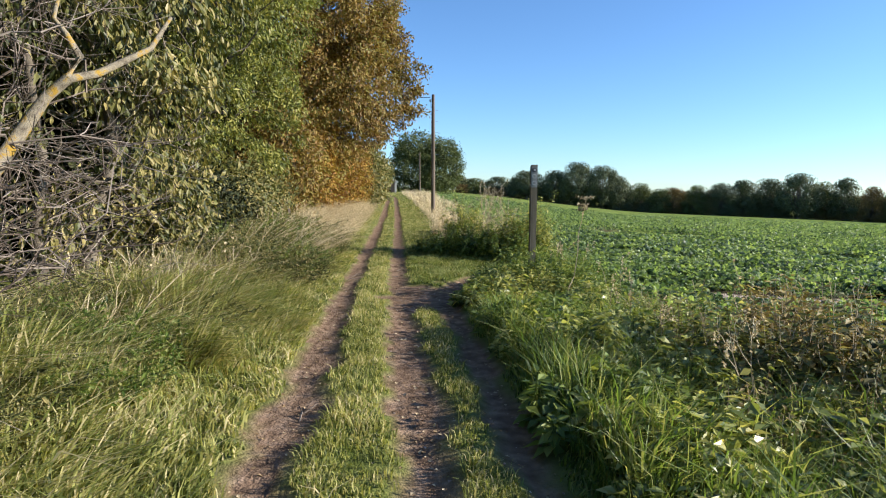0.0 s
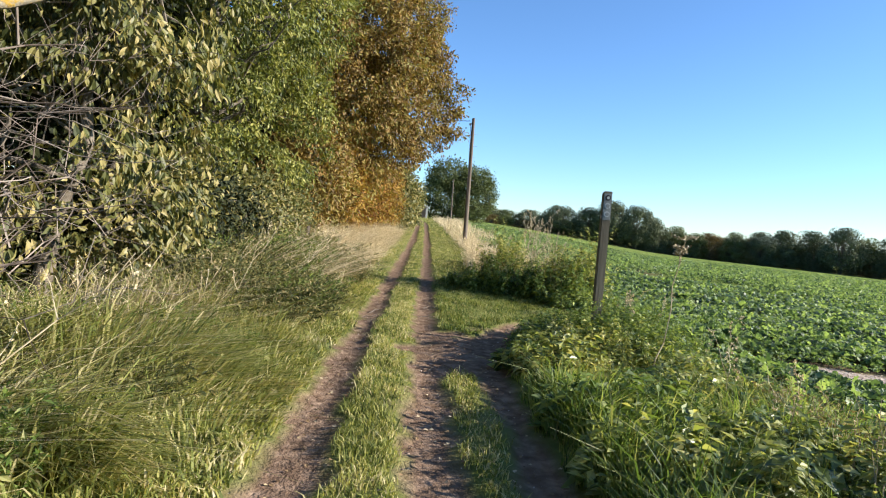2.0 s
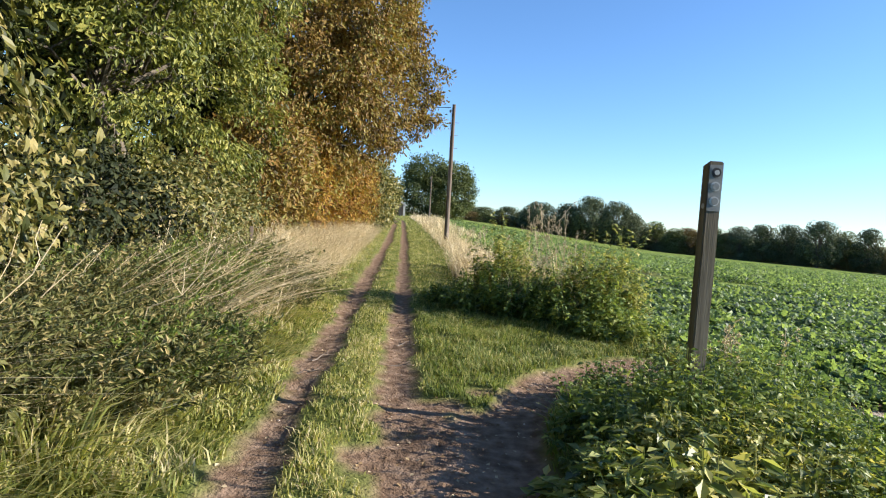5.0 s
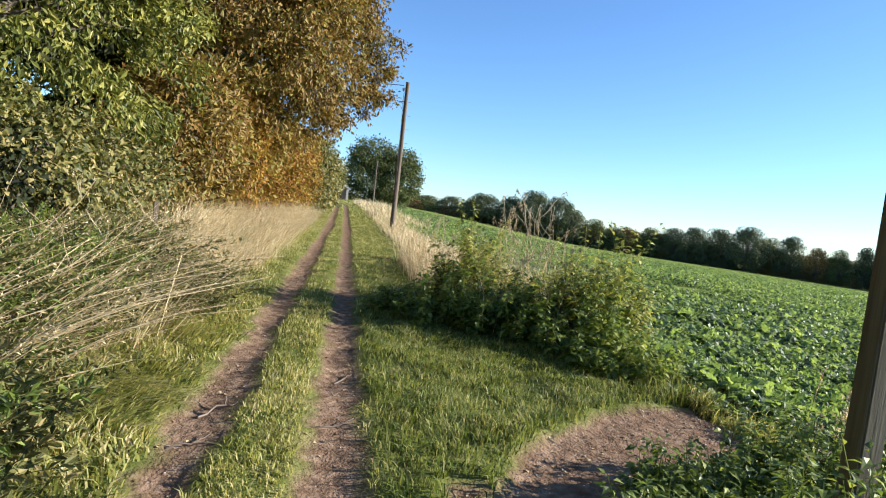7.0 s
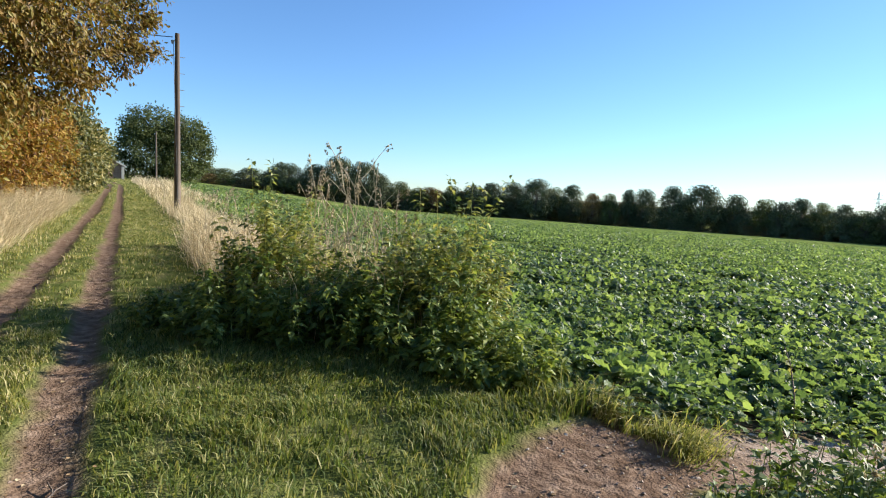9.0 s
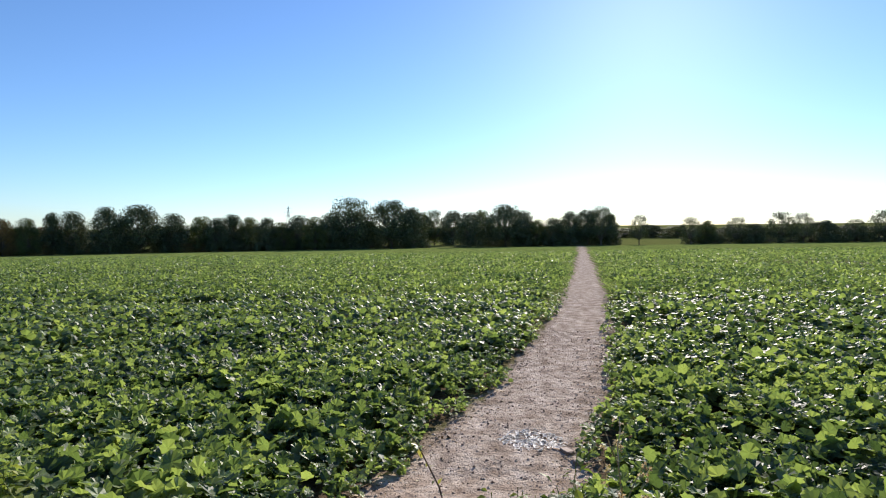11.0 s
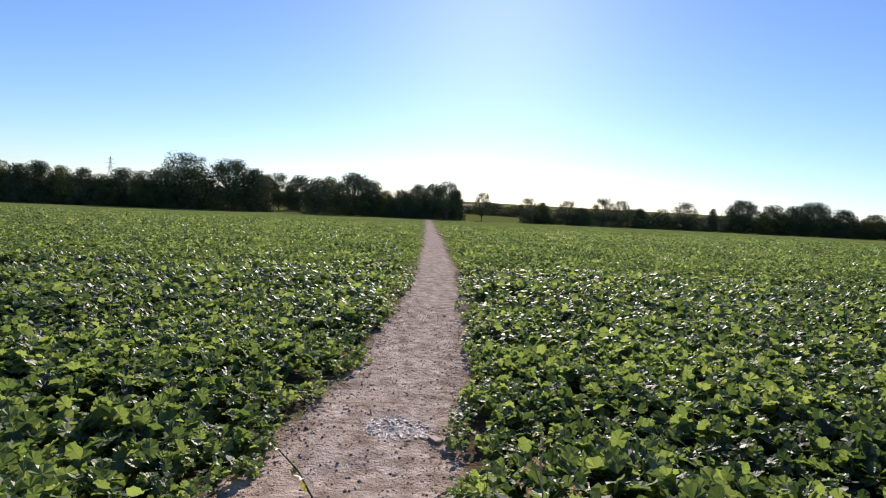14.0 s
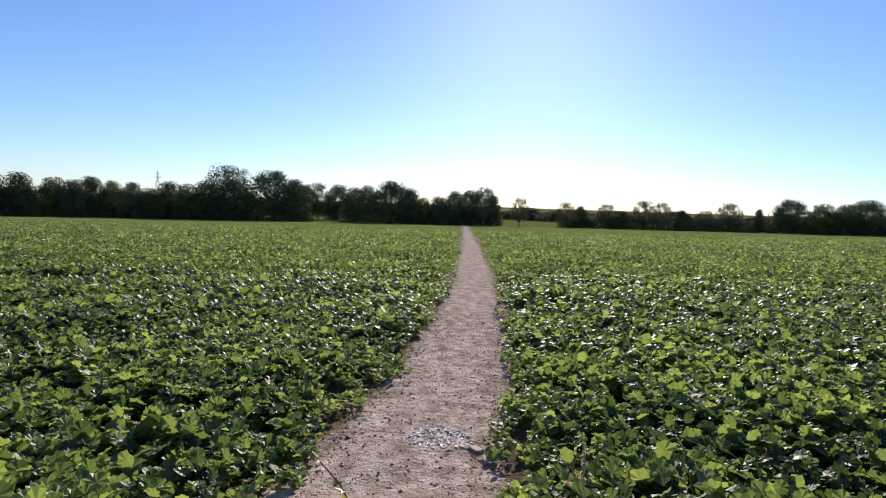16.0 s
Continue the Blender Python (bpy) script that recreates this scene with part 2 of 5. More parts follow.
class Geo:
    """Collects vertices, triangles and quads, and makes one mesh object of them."""

    def __init__(self):
        self.v, self.t, self.q, self.n = [], [], [], 0

    def add(self, v, tris=None, quads=None):
        v = np.asarray(v, float).reshape(-1, 3)
        if tris is not None and len(tris):
            self.t.append(np.asarray(tris, int).reshape(-1, 3) + self.n)
        if quads is not None and len(quads):
            self.q.append(np.asarray(quads, int).reshape(-1, 4) + self.n)
        self.v.append(v)
        self.n += len(v)
        return self

    def mesh(self, name, mat, smooth=False):
        v = np.concatenate(self.v)
        t = np.concatenate(self.t) if self.t else np.zeros((0, 3), int)
        q = np.concatenate(self.q) if self.q else np.zeros((0, 4), int)
        me = bpy.data.meshes.new(name)
        me.vertices.add(len(v))
        me.vertices.foreach_set("co", v.astype(np.float32).ravel())
        me.loops.add(t.size + q.size)
        me.loops.foreach_set("vertex_index", np.concatenate([t.ravel(), q.ravel()]).astype(np.int32))
        me.polygons.add(len(t) + len(q))
        me.polygons.foreach_set("loop_start", np.concatenate([np.arange(len(t)) * 3, t.size + np.arange(len(q)) * 4]).astype(np.int32))
        me.update(calc_edges=True)
        me.polygons.foreach_set("use_smooth", np.full(len(t) + len(q), smooth))
        me.materials.append(mat)
        return me

    def make(self, name, mat, parent=None, label="", smooth=False):
        ob = new(name, self.mesh(name, mat, smooth))
        ob.parent = parent
        return tagged(ob, label)


def part(name, bm, mat, parent, label=""):
    me = bpy.data.meshes.new(name)
    bm.to_mesh(me)
    bm.free()
    me.materials.append(mat)
    ob = new(name, me)
    ob.parent = parent
    return tagged(ob, label)


def base(name, x, y, z, label, category, group=""):
    ob = new(name)
    ob.location = (x, y, z)
    return tagged(ob, label, category, group)


def box(x0, x1, y0, y1, z0, z1, bevel=0.0):
    bm = bmesh.new()
    bmesh.ops.create_cube(bm, size=1)
    for v in bm.verts:
        v.co = Vector(((x0 + x1) / 2 + v.co.x * (x1 - x0), (y0 + y1) / 2 + v.co.y * (y1 - y0), (z0 + z1) / 2 + v.co.z * (z1 - z0)))
    if bevel:
        bmesh.ops.bevel(bm, geom=bm.edges[:], offset=bevel, segments=2, affect="EDGES")
    return bm


def tube(geo, pts, radii, sides=6):
    pts = np.asarray(pts, float)
    radii = np.asarray(radii, float)
    n = len(pts)
    d = np.gradient(pts, axis=0)
    d /= np.linalg.norm(d, axis=1, keepdims=True) + 1e-9
    ref = np.where(np.abs(d[:, 2:3]) > 0.9, [[1.0, 0, 0]], [[0, 0, 1.0]])
    a = np.cross(d, ref)
    a /= np.linalg.norm(a, axis=1, keepdims=True) + 1e-9
    b = np.cross(d, a)
    ang = np.arange(sides) * 2 * np.pi / sides
    ring = a[:, None] * np.cos(ang)[None, :, None] + b[:, None] * np.sin(ang)[None, :, None]
    v = (pts[:, None] + ring * radii[:, None, None]).reshape(-1, 3)
    i, j = np.meshgrid(np.arange(n - 1), np.arange(sides), indexing="ij")
    k = (j + 1) % sides
    q = np.stack([i * sides + j, i * sides + k, (i + 1) * sides + k, (i + 1) * sides + j], -1).reshape(-1, 4)
    return geo.add(v, quads=q)


def bent(p0, p1, sag=0.15, n=6, seed=None):
    """A crooked line from p0 to p1."""
    p0, p1 = np.asarray(p0, float), np.asarray(p1, float)
    u = np.linspace(0, 1, n)[:, None]
    off = rng.normal(0, 1, (n, 3)) * np.linalg.norm(p1 - p0) * sag * 0.4
    off *= (np.sin(u * np.pi))
    return p0 + (p1 - p0) * u + off


# leaf shapes: length along x from the stalk, width along y, bent in z
DIAMOND = (np.array([(0, 0, 0), (0.5, 0.27, 0.06), (1, 0, -0.12), (0.5, -0.27, 0.06)]), [(0, 3, 2), (0, 2, 1)])
NARROW = (np.array([(0, 0, 0), (0.5, 0.17, 0.05), (1, 0, -0.1), (0.5, -0.17, 0.05)]), [(0, 3, 2), (0, 2, 1)])
OVAL = (np.array([(0, 0, 0), (0.42, 0.25, 0.07), (1, 0, -0.2), (0.42, -0.25, 0.07), (0.55, 0, -0.02)]), [(4, 0, 3), (4, 3, 2), (4, 2, 1), (4, 1, 0)])
BROAD = (np.array([(0, 0, 0), (0.3, 0.36, 0.04), (0.72, 0.34, 0.05), (1, 0, -0.1), (0.7, -0.36, 0.03), (0.28, -0.34, 0.06), (0.5, 0, 0.11)]), [(6, (i + 1) % 6, i) for i in range(6)])
ROUND = (np.array([(0, 0, 0), (0.22, 0.17, 0.05), (0.55, 0.25, 0.06), (0.84, 0.15, 0.0), (1, 0, -0.16), (0.84, -0.15, 0.0), (0.55, -0.25, 0.06), (0.22, -0.17, 0.05), (0.5, 0, 0.0)]), [(8, (i + 1) % 8, i) for i in range(8)])
FRILLED = (np.array([(0, 0, 0)] + [(0.54 - 0.5 * math.cos(a) * (1 + 0.08 * math.sin(5 * a)), 0.5 * math.sin(a) * (0.86 + 0.15 * math.cos(6 * a + 0.5)), 0.05 * math.cos(7 * a) - 0.12 * abs(math.cos(a)) ** 2 * (a > 1.6 and a < 4.7) + 0.07 * abs(math.sin(a)))
                               for a in [math.pi * 2 * (k + 0.5) / 15 for k in range(15)]] + [(0.5, 0, -0.02)]), [(16, (i + 1) % 16, i) for i in range(16)])
LOBED = (np.array([(0, 0, 0), (0.16, 0.36, 0.05), (0.42, 0.27, -0.03), (0.66, 0.46, 0.07), (0.86, 0.2, -0.05), (1.02, 0.02, -0.12),
                   (0.8, -0.3, 0.05), (0.6, -0.44, -0.06), (0.4, -0.25, 0.06), (0.14, -0.36, -0.03), (0.5, 0, 0.1)]),
         [(10, (i + 1) % 10, i) for i in range(10)])


def turn(axis_x, normal):
    """Rotation matrices whose x runs along axis_x and whose z is near normal."""
    x = axis_x / (np.linalg.norm(axis_x, axis=1, keepdims=True) + 1e-9)
    y = np.cross(normal, x)
    y /= np.linalg.norm(y, axis=1, keepdims=True) + 1e-9
    z = np.cross(x, y)
    return np.stack([x, y, z], -1)


def leaves(geo, shape, p, ways, normals, size, wide=1.0):
    v, f = shape
    v = v * np.array([1, wide, 1])
    m = turn(ways, normals)
    out = p[:, None] + np.einsum("nij,kj->nki", m, v) * np.asarray(size).reshape(-1, 1, 1)
    k = len(v)
    f = np.asarray(f)
    return geo.add(out.reshape(-1, 3), tris=(f[None] + (np.arange(len(p)) * k)[:, None, None]).reshape(-1, 3))


def balls(n):
    d = rng.normal(0, 1, (n, 3))
    return d / np.linalg.norm(d, axis=1, keepdims=True)


def smooth(u):
    u = np.clip(u, 0, 1)
    return u * u * (3 - 2 * u)


LATTICE = np.random.default_rng(3).random((64, 64))


def patchy(x, y, size):
    """Smooth noise from 0 to 1 over the plan."""
    x, y = np.asarray(x) / size, np.asarray(y) / size
    i, j = np.floor(x).astype(int), np.floor(y).astype(int)
    u, w = smooth(x - i), smooth(y - j)
    g = lambda a, b: LATTICE[a % 64, b % 64]
    return (g(i, j) * (1 - u) + g(i + 1, j) * u) * (1 - w) + (g(i, j + 1) * (1 - u) + g(i + 1, j + 1) * u) * w


# ---- lie of the land ----
def track_z(y):
    return np.interp(y, [-200, -5, 0, 10, 16, 39, 75, 110, 160, 400], [0.5, 0.05, 0, -0.25, -0.3, -0.2, 0.45, 0.9, 1.2, 3.0])


def bend(y):
    return np.interp(y, [0, 4, 8, 11, 16, 24, 40, 75, 110], [0.0, 0.0, -0.05, -0.04, 0.03, 0.16, 0.35, 0.6, -1.5])


BRANCH = [(0.83, -8, 0.13), (0.83, 3, 0.13), (0.9, 6, 0.13), (0.9, 8.7, 0.16), (1.12, 10.5, 0.27), (1.8, 11.5, 0.42), (2.7, 12.3, 0.5), (3.6, 12.6, 0.52),
          (4.6, 12.15, 0.66), (5.6, 11.85, 0.76), (9, 11.25, 0.7), (15.3, 10.5, 0.68), (23, 9.85, 0.66), (49, 8.2, 0.7), (122, 3.9, 0.75), (205, -0.8, 0.75)]


def branch_gap(x, y, first=0):
    """Distance to the edge of the branching path: below nought on it."""
    best = np.full(np.shape(x), 1e9)
    for (ax, ay, aw), (bx, by, bw) in zip(BRANCH[first:], BRANCH[first + 1:]):
        dx, dy = bx - ax, by - ay
        u = np.clip(((x - ax) * dx + (y - ay) * dy) / (dx * dx + dy * dy), 0, 1)
        best = np.minimum(best, np.hypot(x - ax - u * dx, y - ay - u * dy) - (aw + (bw - aw) * u))
    return best


def bare_gap(x, y):
    c = bend(y)
    far = np.clip((y - 20) / 40, 0, 1) * 0.05
    g = np.minimum(np.abs(x + 0.68 - c) - 0.17 - far, np.abs(x - 0.22 - c) - 0.17 - far)
    g = np.where(y > 112, 9.0, g)
    worn = (np.hypot((x - 0.62) / 0.62, (y - 9.8) / 1.35) - 1) * 0.5 + (patchy(x + 3, y, 0.4) - 0.4) * 0.5
    g = np.minimum(g, worn)
    return np.minimum(g, branch_gap(x, y)) + (patchy(x, y, 0.22) - 0.5) * 0.12 + (patchy(x + 9, y, 0.7) - 0.5) * 0.1


def land(x, y):
    x, y = np.asarray(x, float), np.asarray(y, float)
    r = np.hypot(x, y) + 1e-6
    k = np.minimum(1, 240 / r)
    zf = -0.15 - 0.023 * x * k - 0.0125 * (y * k - 11) - 0.35 * smooth((x - 2.5) / 4)
    zf = zf + 9 * smooth((r - 280) / 1300)
    wide = 4.5 + np.maximum(0, y - 25) * 0.5
    w = smooth((x - 1.5) / wide)
    zl = track_z(y) + 0.22 * smooth((-1.3 - x) / 2.0)
    z = zl * (1 - w) + zf * w
    near = smooth((60 - y) / 30) * smooth((y + 30) / 10) * smooth((9 - np.abs(x)) / 2)
    z = z + near * ((patchy(x, y, 0.5) - 0.5) * 0.05 + (patchy(x + 5, y, 0.16) - 0.5) * 0.02)
    return z - 0.045 * smooth((0.06 - bare_gap(x, y)) / 0.12) * smooth((6 - x) / 3) * (y < 112)


def grown(lo, hi, step, reach, k=1.16):
    mid = list(np.arange(lo, hi, step))
    up, s = [hi], step
    while up[-1] < reach:
        s *= k
        up.append(up[-1] + s)
    down, s = [], step
    p = lo
    while p > -reach:
        s *= k
        p -= s
        down.append(p)
    return np.array(down[::-1] + mid + up)


CROP_EDGE_Y = [-30, 0, 6, 9, 10.8, 12.2, 13.5, 15, 20, 40, 120]
CROP_EDGE_X = [3.6, 3.6, 3.7, 3.9, 4.3, 4.2, 3.75, 4.0, 4.3, 4.2, 8.0]


def crop_in(x, y):
    """How far inside the sown field, in metres."""
    return np.minimum(x - np.interp(y, CROP_EDGE_Y, CROP_EDGE_X), branch_gap(x, y, 6)) - (patchy(x, y, 0.6) - 0.5) * 0.35


def tramline(x, y):
    """Distance to the nearest of the tractor lines across the field."""
    u = x + 0.12 * (y - 11)
    return np.minimum(np.minimum(np.abs(u - 19.5), np.abs(u - 21.6)), np.minimum(np.abs(u - 43.5), np.abs(u - 45.6)))


def build_ground():
    xs, ys = grown(-3.6, 7.0, 0.09, 1700), grown(-2.0, 22.0, 0.09, 1700)
    X, Y = np.meshgrid(xs, ys)
    x, y = X.ravel(), Y.ravel()
    nx, ny = len(xs), len(ys)
    i, j = np.meshgrid(np.arange(ny - 1), np.arange(nx - 1), indexing="ij")
    a = (i * nx + j).ravel()
    g = Geo().add(np.stack([x, y, land(x, y)], -1), quads=np.stack([a, a + 1, a + nx + 1, a + nx], -1))
    ob = tagged(g.make("ground", EARTH, smooth=True), "rough turf and bare earth with a green sown field", "ground", kind="structure")
    me = ob.data
    r = np.hypot(x, y)
    inside = crop_in(x, y)
    bare = smooth((0.05 - bare_gap(x, y)) / 0.1) * (y < 112)
    masks = {"bare": bare, "field": smooth((inside + 0.2) / 0.3) * smooth((222 - r) / 16), "farfield": smooth((np.hypot(x, y - 11) - 9) / 22) * (1 - 0.75 * smooth((0.5 - tramline(x, y)) / 0.25)) * smooth((inside + 0.2) / 0.3) * smooth((222 - r) / 16),
             "pale": bare * smooth((x - 3.4) / 3.2)}
    for name, m in masks.items():
        at = me.attributes.new(name, "FLOAT", "POINT")
        at.data.foreach_set("value", m.astype(np.float32))
    return ob


build_ground()


# ---- grasses and crop ----
def blades(geo, x, y, h, w, lean, drift=(0, 0)):
    """Bent grass blades: a quad and a tip each."""
    n = len(x)
    z = land(x, y) - 0.01
    a = rng.random(n) * 2 * np.pi
    side = np.stack([np.cos(a), np.sin(a), np.zeros(n)], -1) * np.asarray(w).reshape(-1, 1) * 0.5
    b = rng.random(n) * 2 * np.pi
    l = np.asarray(lean) * h * (0.3 + rng.random(n))
    out = np.stack([np.cos(b) * l + drift[0] * h, np.sin(b) * l + drift[1] * h, np.zeros(n)], -1)
    up = np.stack([np.zeros(n), np.zeros(n), h], -1)
    p = np.stack([x, y, z], -1)
    m = p + up * 0.6 + out * 0.3
    tip = p + up * (1 - 0.25 * np.clip(np.asarray(lean), 0, 2)).reshape(-1, 1) + out
    v = np.stack([p - side, p + side, m + side * 0.8, m - side * 0.8, tip], 1).reshape(-1, 3)
    k = np.arange(n)[:, None] * 5
    return geo.add(v, tris=k + np.array([[3, 2, 4]]), quads=k + np.array([[0, 1, 2, 3]]))


def spread(n, x0, x1, y0, y1):
    return x0 + (x1 - x0) * rng.random(n), y0 + (y1 - y0) * rng.random(n)


def grass_patch(name, mat, label, n, area, height, width, lean, keep, drift=(0, 0), swirl=0.0):
    m = n // 26
    tx, ty = spread(m, *area)
    ts, th = 0.03 + 0.06 * rng.random(m), 0.6 + 0.8 * rng.random(m) ** 2
    i = rng.integers(0, m, n)
    loose = rng.random(n) < 0.3
    ux, uy = spread(n, *area)
    ox, oy = rng.normal(0, 1, n) * ts[i], rng.normal(0, 1, n) * ts[i]
    x, y = np.where(loose, ux, tx[i] + ox), np.where(loose, uy, ty[i] + oy)
    tall = np.where(loose, 0.75, th[i])
    ox, oy = np.where(loose, 0, ox), np.where(loose, 0, oy)
    k = rng.random(n) < keep(x, y)
    x, y, tall, ox, oy = x[k], y[k], tall[k], ox[k], oy[k]
    h = height(x, y) * (0.6 + 0.6 * rng.random(len(x))) * tall
    g = Geo()
    blades(g, x, y, h, width * (0.7 + 0.6 * rng.random(len(x))), lean, (drift[0] + ox * 5 + swirl * (patchy(x, y + 31, 0.55) - 0.5), drift[1] + oy * 5 + swirl * (patchy(x + 17, y, 0.55) - 0.5)))
    return tagged(g.make(name, mat), label, "grass", kind="stuff")


def off_track(x, y):
    return smooth((bare_gap(x, y) - 0.01) / 0.1) * (0.45 + 0.55 * smooth((patchy(x, y, 0.35) - 0.2) / 0.4)) + 0.0


def short_height(x, y):
    c = bend(y)
    left = smooth((-0.85 + c - x) / 1.5)
    return 0.05 + 0.05 * patchy(x, y, 0.4) + left * 0.34 * (0.5 + patchy(x, y + 7, 0.9))


grass_patch("verge_grass", GRASS, "short green and yellowing grass between the ruts", 110000, (-0.75, 1.0, -1.5, 17), short_height, 0.0085, 0.6,
            lambda x, y: off_track(x, y) * (1 - smooth((x - 0.38) / 0.12) * smooth((y - 9) / 1.5)))
grass_patch("long_verge_grass", GRASS, "long flopping green grass on the verge under the hedge", 120000, (-3.4, -0.72, -1.5, 17), lambda x, y: short_height(x, y) * 1.3, 0.014, 0.7, off_track, (0.45, -0.3), 2.0)
grass_patch("verge_grass", GRASS, "rough grass on the track's far stretch", 70000, (-3.4, 2.4, 17, 50), lambda x, y: short_height(x, y) * 1.1, 0.013, 0.6, off_track)


def right_keep(x, y):
    return off_track(x, y) * smooth((np.interp(y, CROP_EDGE_Y, CROP_EDGE_X) + 0.25 - x) / 0.4) * smooth((x - 0.75 + 0.35 * smooth((y - 9) / 1.5)) / 0.2) * (1 - 0.35 * smooth((y - 11) / 1) * smooth((0.55 - patchy(x, y, 0.5)) / 0.2))


def right_height(x, y):
    lawn = smooth((y - 10.5) / 0.8)
    edge = smooth((x - 1.02) / 0.3)
    return lawn * (0.07 + 0.05 * patchy(x, y, 0.4) + 0.2 * smooth((x - 3.1) / 0.5) * smooth((y - 12.8) / 0.5)) + (1 - lawn) * (0.08 + edge * (1 - 0.6 * smooth((y - 7.4) / 1.0)) * (0.26 - 0.1 * smooth((x - 1.5) / 0.5) + 0.22 * patchy(x, y, 0.8)))


grass_patch("lush_grass", LUSH, "lush green grass between the track and the field", 112000, (0.35, 4.6, -1.5, 10.6), right_height, 0.0115, 0.45, right_keep, (0, 0), 0.9)
grass_patch("lawn_grass", LAWN, "short dark green turf beyond the fork of the path", 90000, (0.2, 4.3, 10.4, 17), right_height, 0.0095, 0.6, right_keep, (0, 0), 1.0)


def straw_zone(x, y):
    a = smooth((y - 11.5) / 2.5) * smooth((46 - y) / 5)
    return a * smooth((-1.35 + bend(y) - x) / 0.6) * smooth((x + 3.9) / 0.5) * (0.35 + 0.65 * patchy(x, y, 1.3))


grass_patch("dry_grass", STRAW, "tall pale dry grass under the hedge", 84000, (-3.9, -1.2, 11.5, 46), lambda x, y: 0.62 + 0.4 * patchy(x, y, 1.5), 0.009, 0.9, straw_zone, (0.6, -0.2), 0.5)
grass_patch("dry_grass", STRAW, "tall pale dead grass standing in the thicket", 1500, (2.0, 3.9, 15.3, 18.8), lambda x, y: 1.0 + 0.4 * patchy(x, y, 0.5), 0.009, 0.45,
            lambda x, y: smooth((patchy(x, y + 2, 0.45) - 0.35) / 0.2))
grass_patch("fringe_grass", GRASS, "pale tufted grass fringe where the lawn meets the crop", 17000, (3.4, 4.5, 12.35, 15.2), lambda x, y: 0.14 + 0.15 * patchy(x, y, 0.35), 0.007, 0.9,
            lambda x, y: smooth((0.34 - np.abs(x - 3.98 + 0.1 * smooth((y - 13.4) / 1.0))) / 0.2) * smooth((patchy(x + 4, y, 0.3) - 0.15) / 0.3), (-0.15, -0.5), 0.6)
grass_patch("long_grass", BROWNGREEN, "long arching olive grass on the hedge bank", 15000, (-3.3, -1.7, 0.5, 15.5), lambda x, y: (0.38 + 0.4 * patchy(x, y, 1.1)) * (0.6 + 0.4 * smooth((-1.4 - x) / 0.8)),
            0.009, 1.0, lambda x, y: smooth((-1.7 - x) / 0.5) * (0.25 + 0.75 * patchy(x + 3, y, 0.8)), (0.5, -0.2))
grass_patch("dry_grass", STRAW, "pale dry grass tangled at the hedge foot", 8000, (-3.6, -2.2, 3.5, 12.0), lambda x, y: 0.45 + 0.35 * patchy(x, y, 1.5), 0.007, 1.1,
            lambda x, y: smooth((patchy(x, y, 0.9) - 0.35) / 0.3) * smooth((-2.0 - x) / 0.5), (0.6, 0.1), 0.8)
grass_patch("dry_grass", STRAW, "pale dry grass on the field edge beside the pole", 26000, (1.4, 4.4, 16.5, 48), lambda x, y: 0.45 + 0.45 * patchy(x, y, 1.2), 0.01, 0.5,
            lambda x, y: smooth((x - 1.9 - bend(y)) / 0.8) * smooth((4.4 - x) / 0.6) * (0.3 + 0.7 * patchy(x, y, 1.1)), (-0.12, 0.0))


grass_patch("dry_grass", STRAW, "pale feathery dead grass behind the thicket", 12000, (1.5, 3.7, 17.3, 25), lambda x, y: 0.6 + 0.5 * patchy(x, y, 0.9), 0.009, 0.7,
            lambda x, y: smooth((x - 1.5 - bend(y)) / 0.5) * (0.25 + 0.75 * patchy(x, y, 0.8)), (-0.1, -0.1), 0.5)
grass_patch("dry_grass", STRAW, "pale dry grass beside the far track", 9000, (2.3, 6.5, 48, 104), lambda x, y: 0.6 + 0.5 * patchy(x, y, 3), 0.035, 0.5,
            lambda x, y: smooth((x - 1.7 - bend(y)) / 0.7) * (0.2 + 0.8 * patchy(x, y, 4)), (-0.1, 0.0))
grass_patch("verge_grass", GRASS, "rough grass along the track towards the barn", 26000, (-4.0, 4.5, 48, 118), lambda x, y: 0.14 + 0.1 * patchy(x, y, 2), 0.035, 0.6, off_track)


def crop(name, n_plants, area, per, size, height, shape, keep_in=0.0):
    px, py = spread(n_plants, *area)
    px = px + 0.04 * np.sin(py * 40)
    inside = crop_in(px, py)
    tram = tramline(px, py)
    k = (inside > keep_in) & (tram > 0.45) & (patchy(px, py, 0.5) + rng.random(len(px)) * 0.6 > 0.38)
    px, py, inside = px[k], py[k], inside[k]
    grow = (0.55 + 0.45 * smooth(inside / 0.8)) * (0.75 + 0.5 * patchy(px, py, 1.1))
    x, y, gr = np.repeat(px, per), np.repeat(py, per), np.repeat(grow, per)
    n = len(x)
    a = rng.random(n) * 2 * np.pi
    lift = rng.random(n) ** 0.65
    z = land(x, y) + gr * height * (0.25 + 0.75 * lift)
    tilt = rng.normal(0.04, 0.5, n)
    way = np.stack([np.cos(a) * np.cos(tilt), np.sin(a) * np.cos(tilt), np.sin(tilt)], -1)
    nor = np.stack([rng.normal(0, 0.58, n), rng.normal(0, 0.58, n), np.ones(n)], -1)
    p = np.stack([x, y, z], -1) + way * np.array([1, 1, 0.2]) * size * 0.45 * rng.random((n, 1))
    g = Geo()
    leaves(g, shape, p, way, nor, size * gr * (0.6 + 0.7 * rng.random(n)))
    return tagged(g.make(name, CROP), "low broad-leaved green crop covering the field", "crop", kind="stuff")


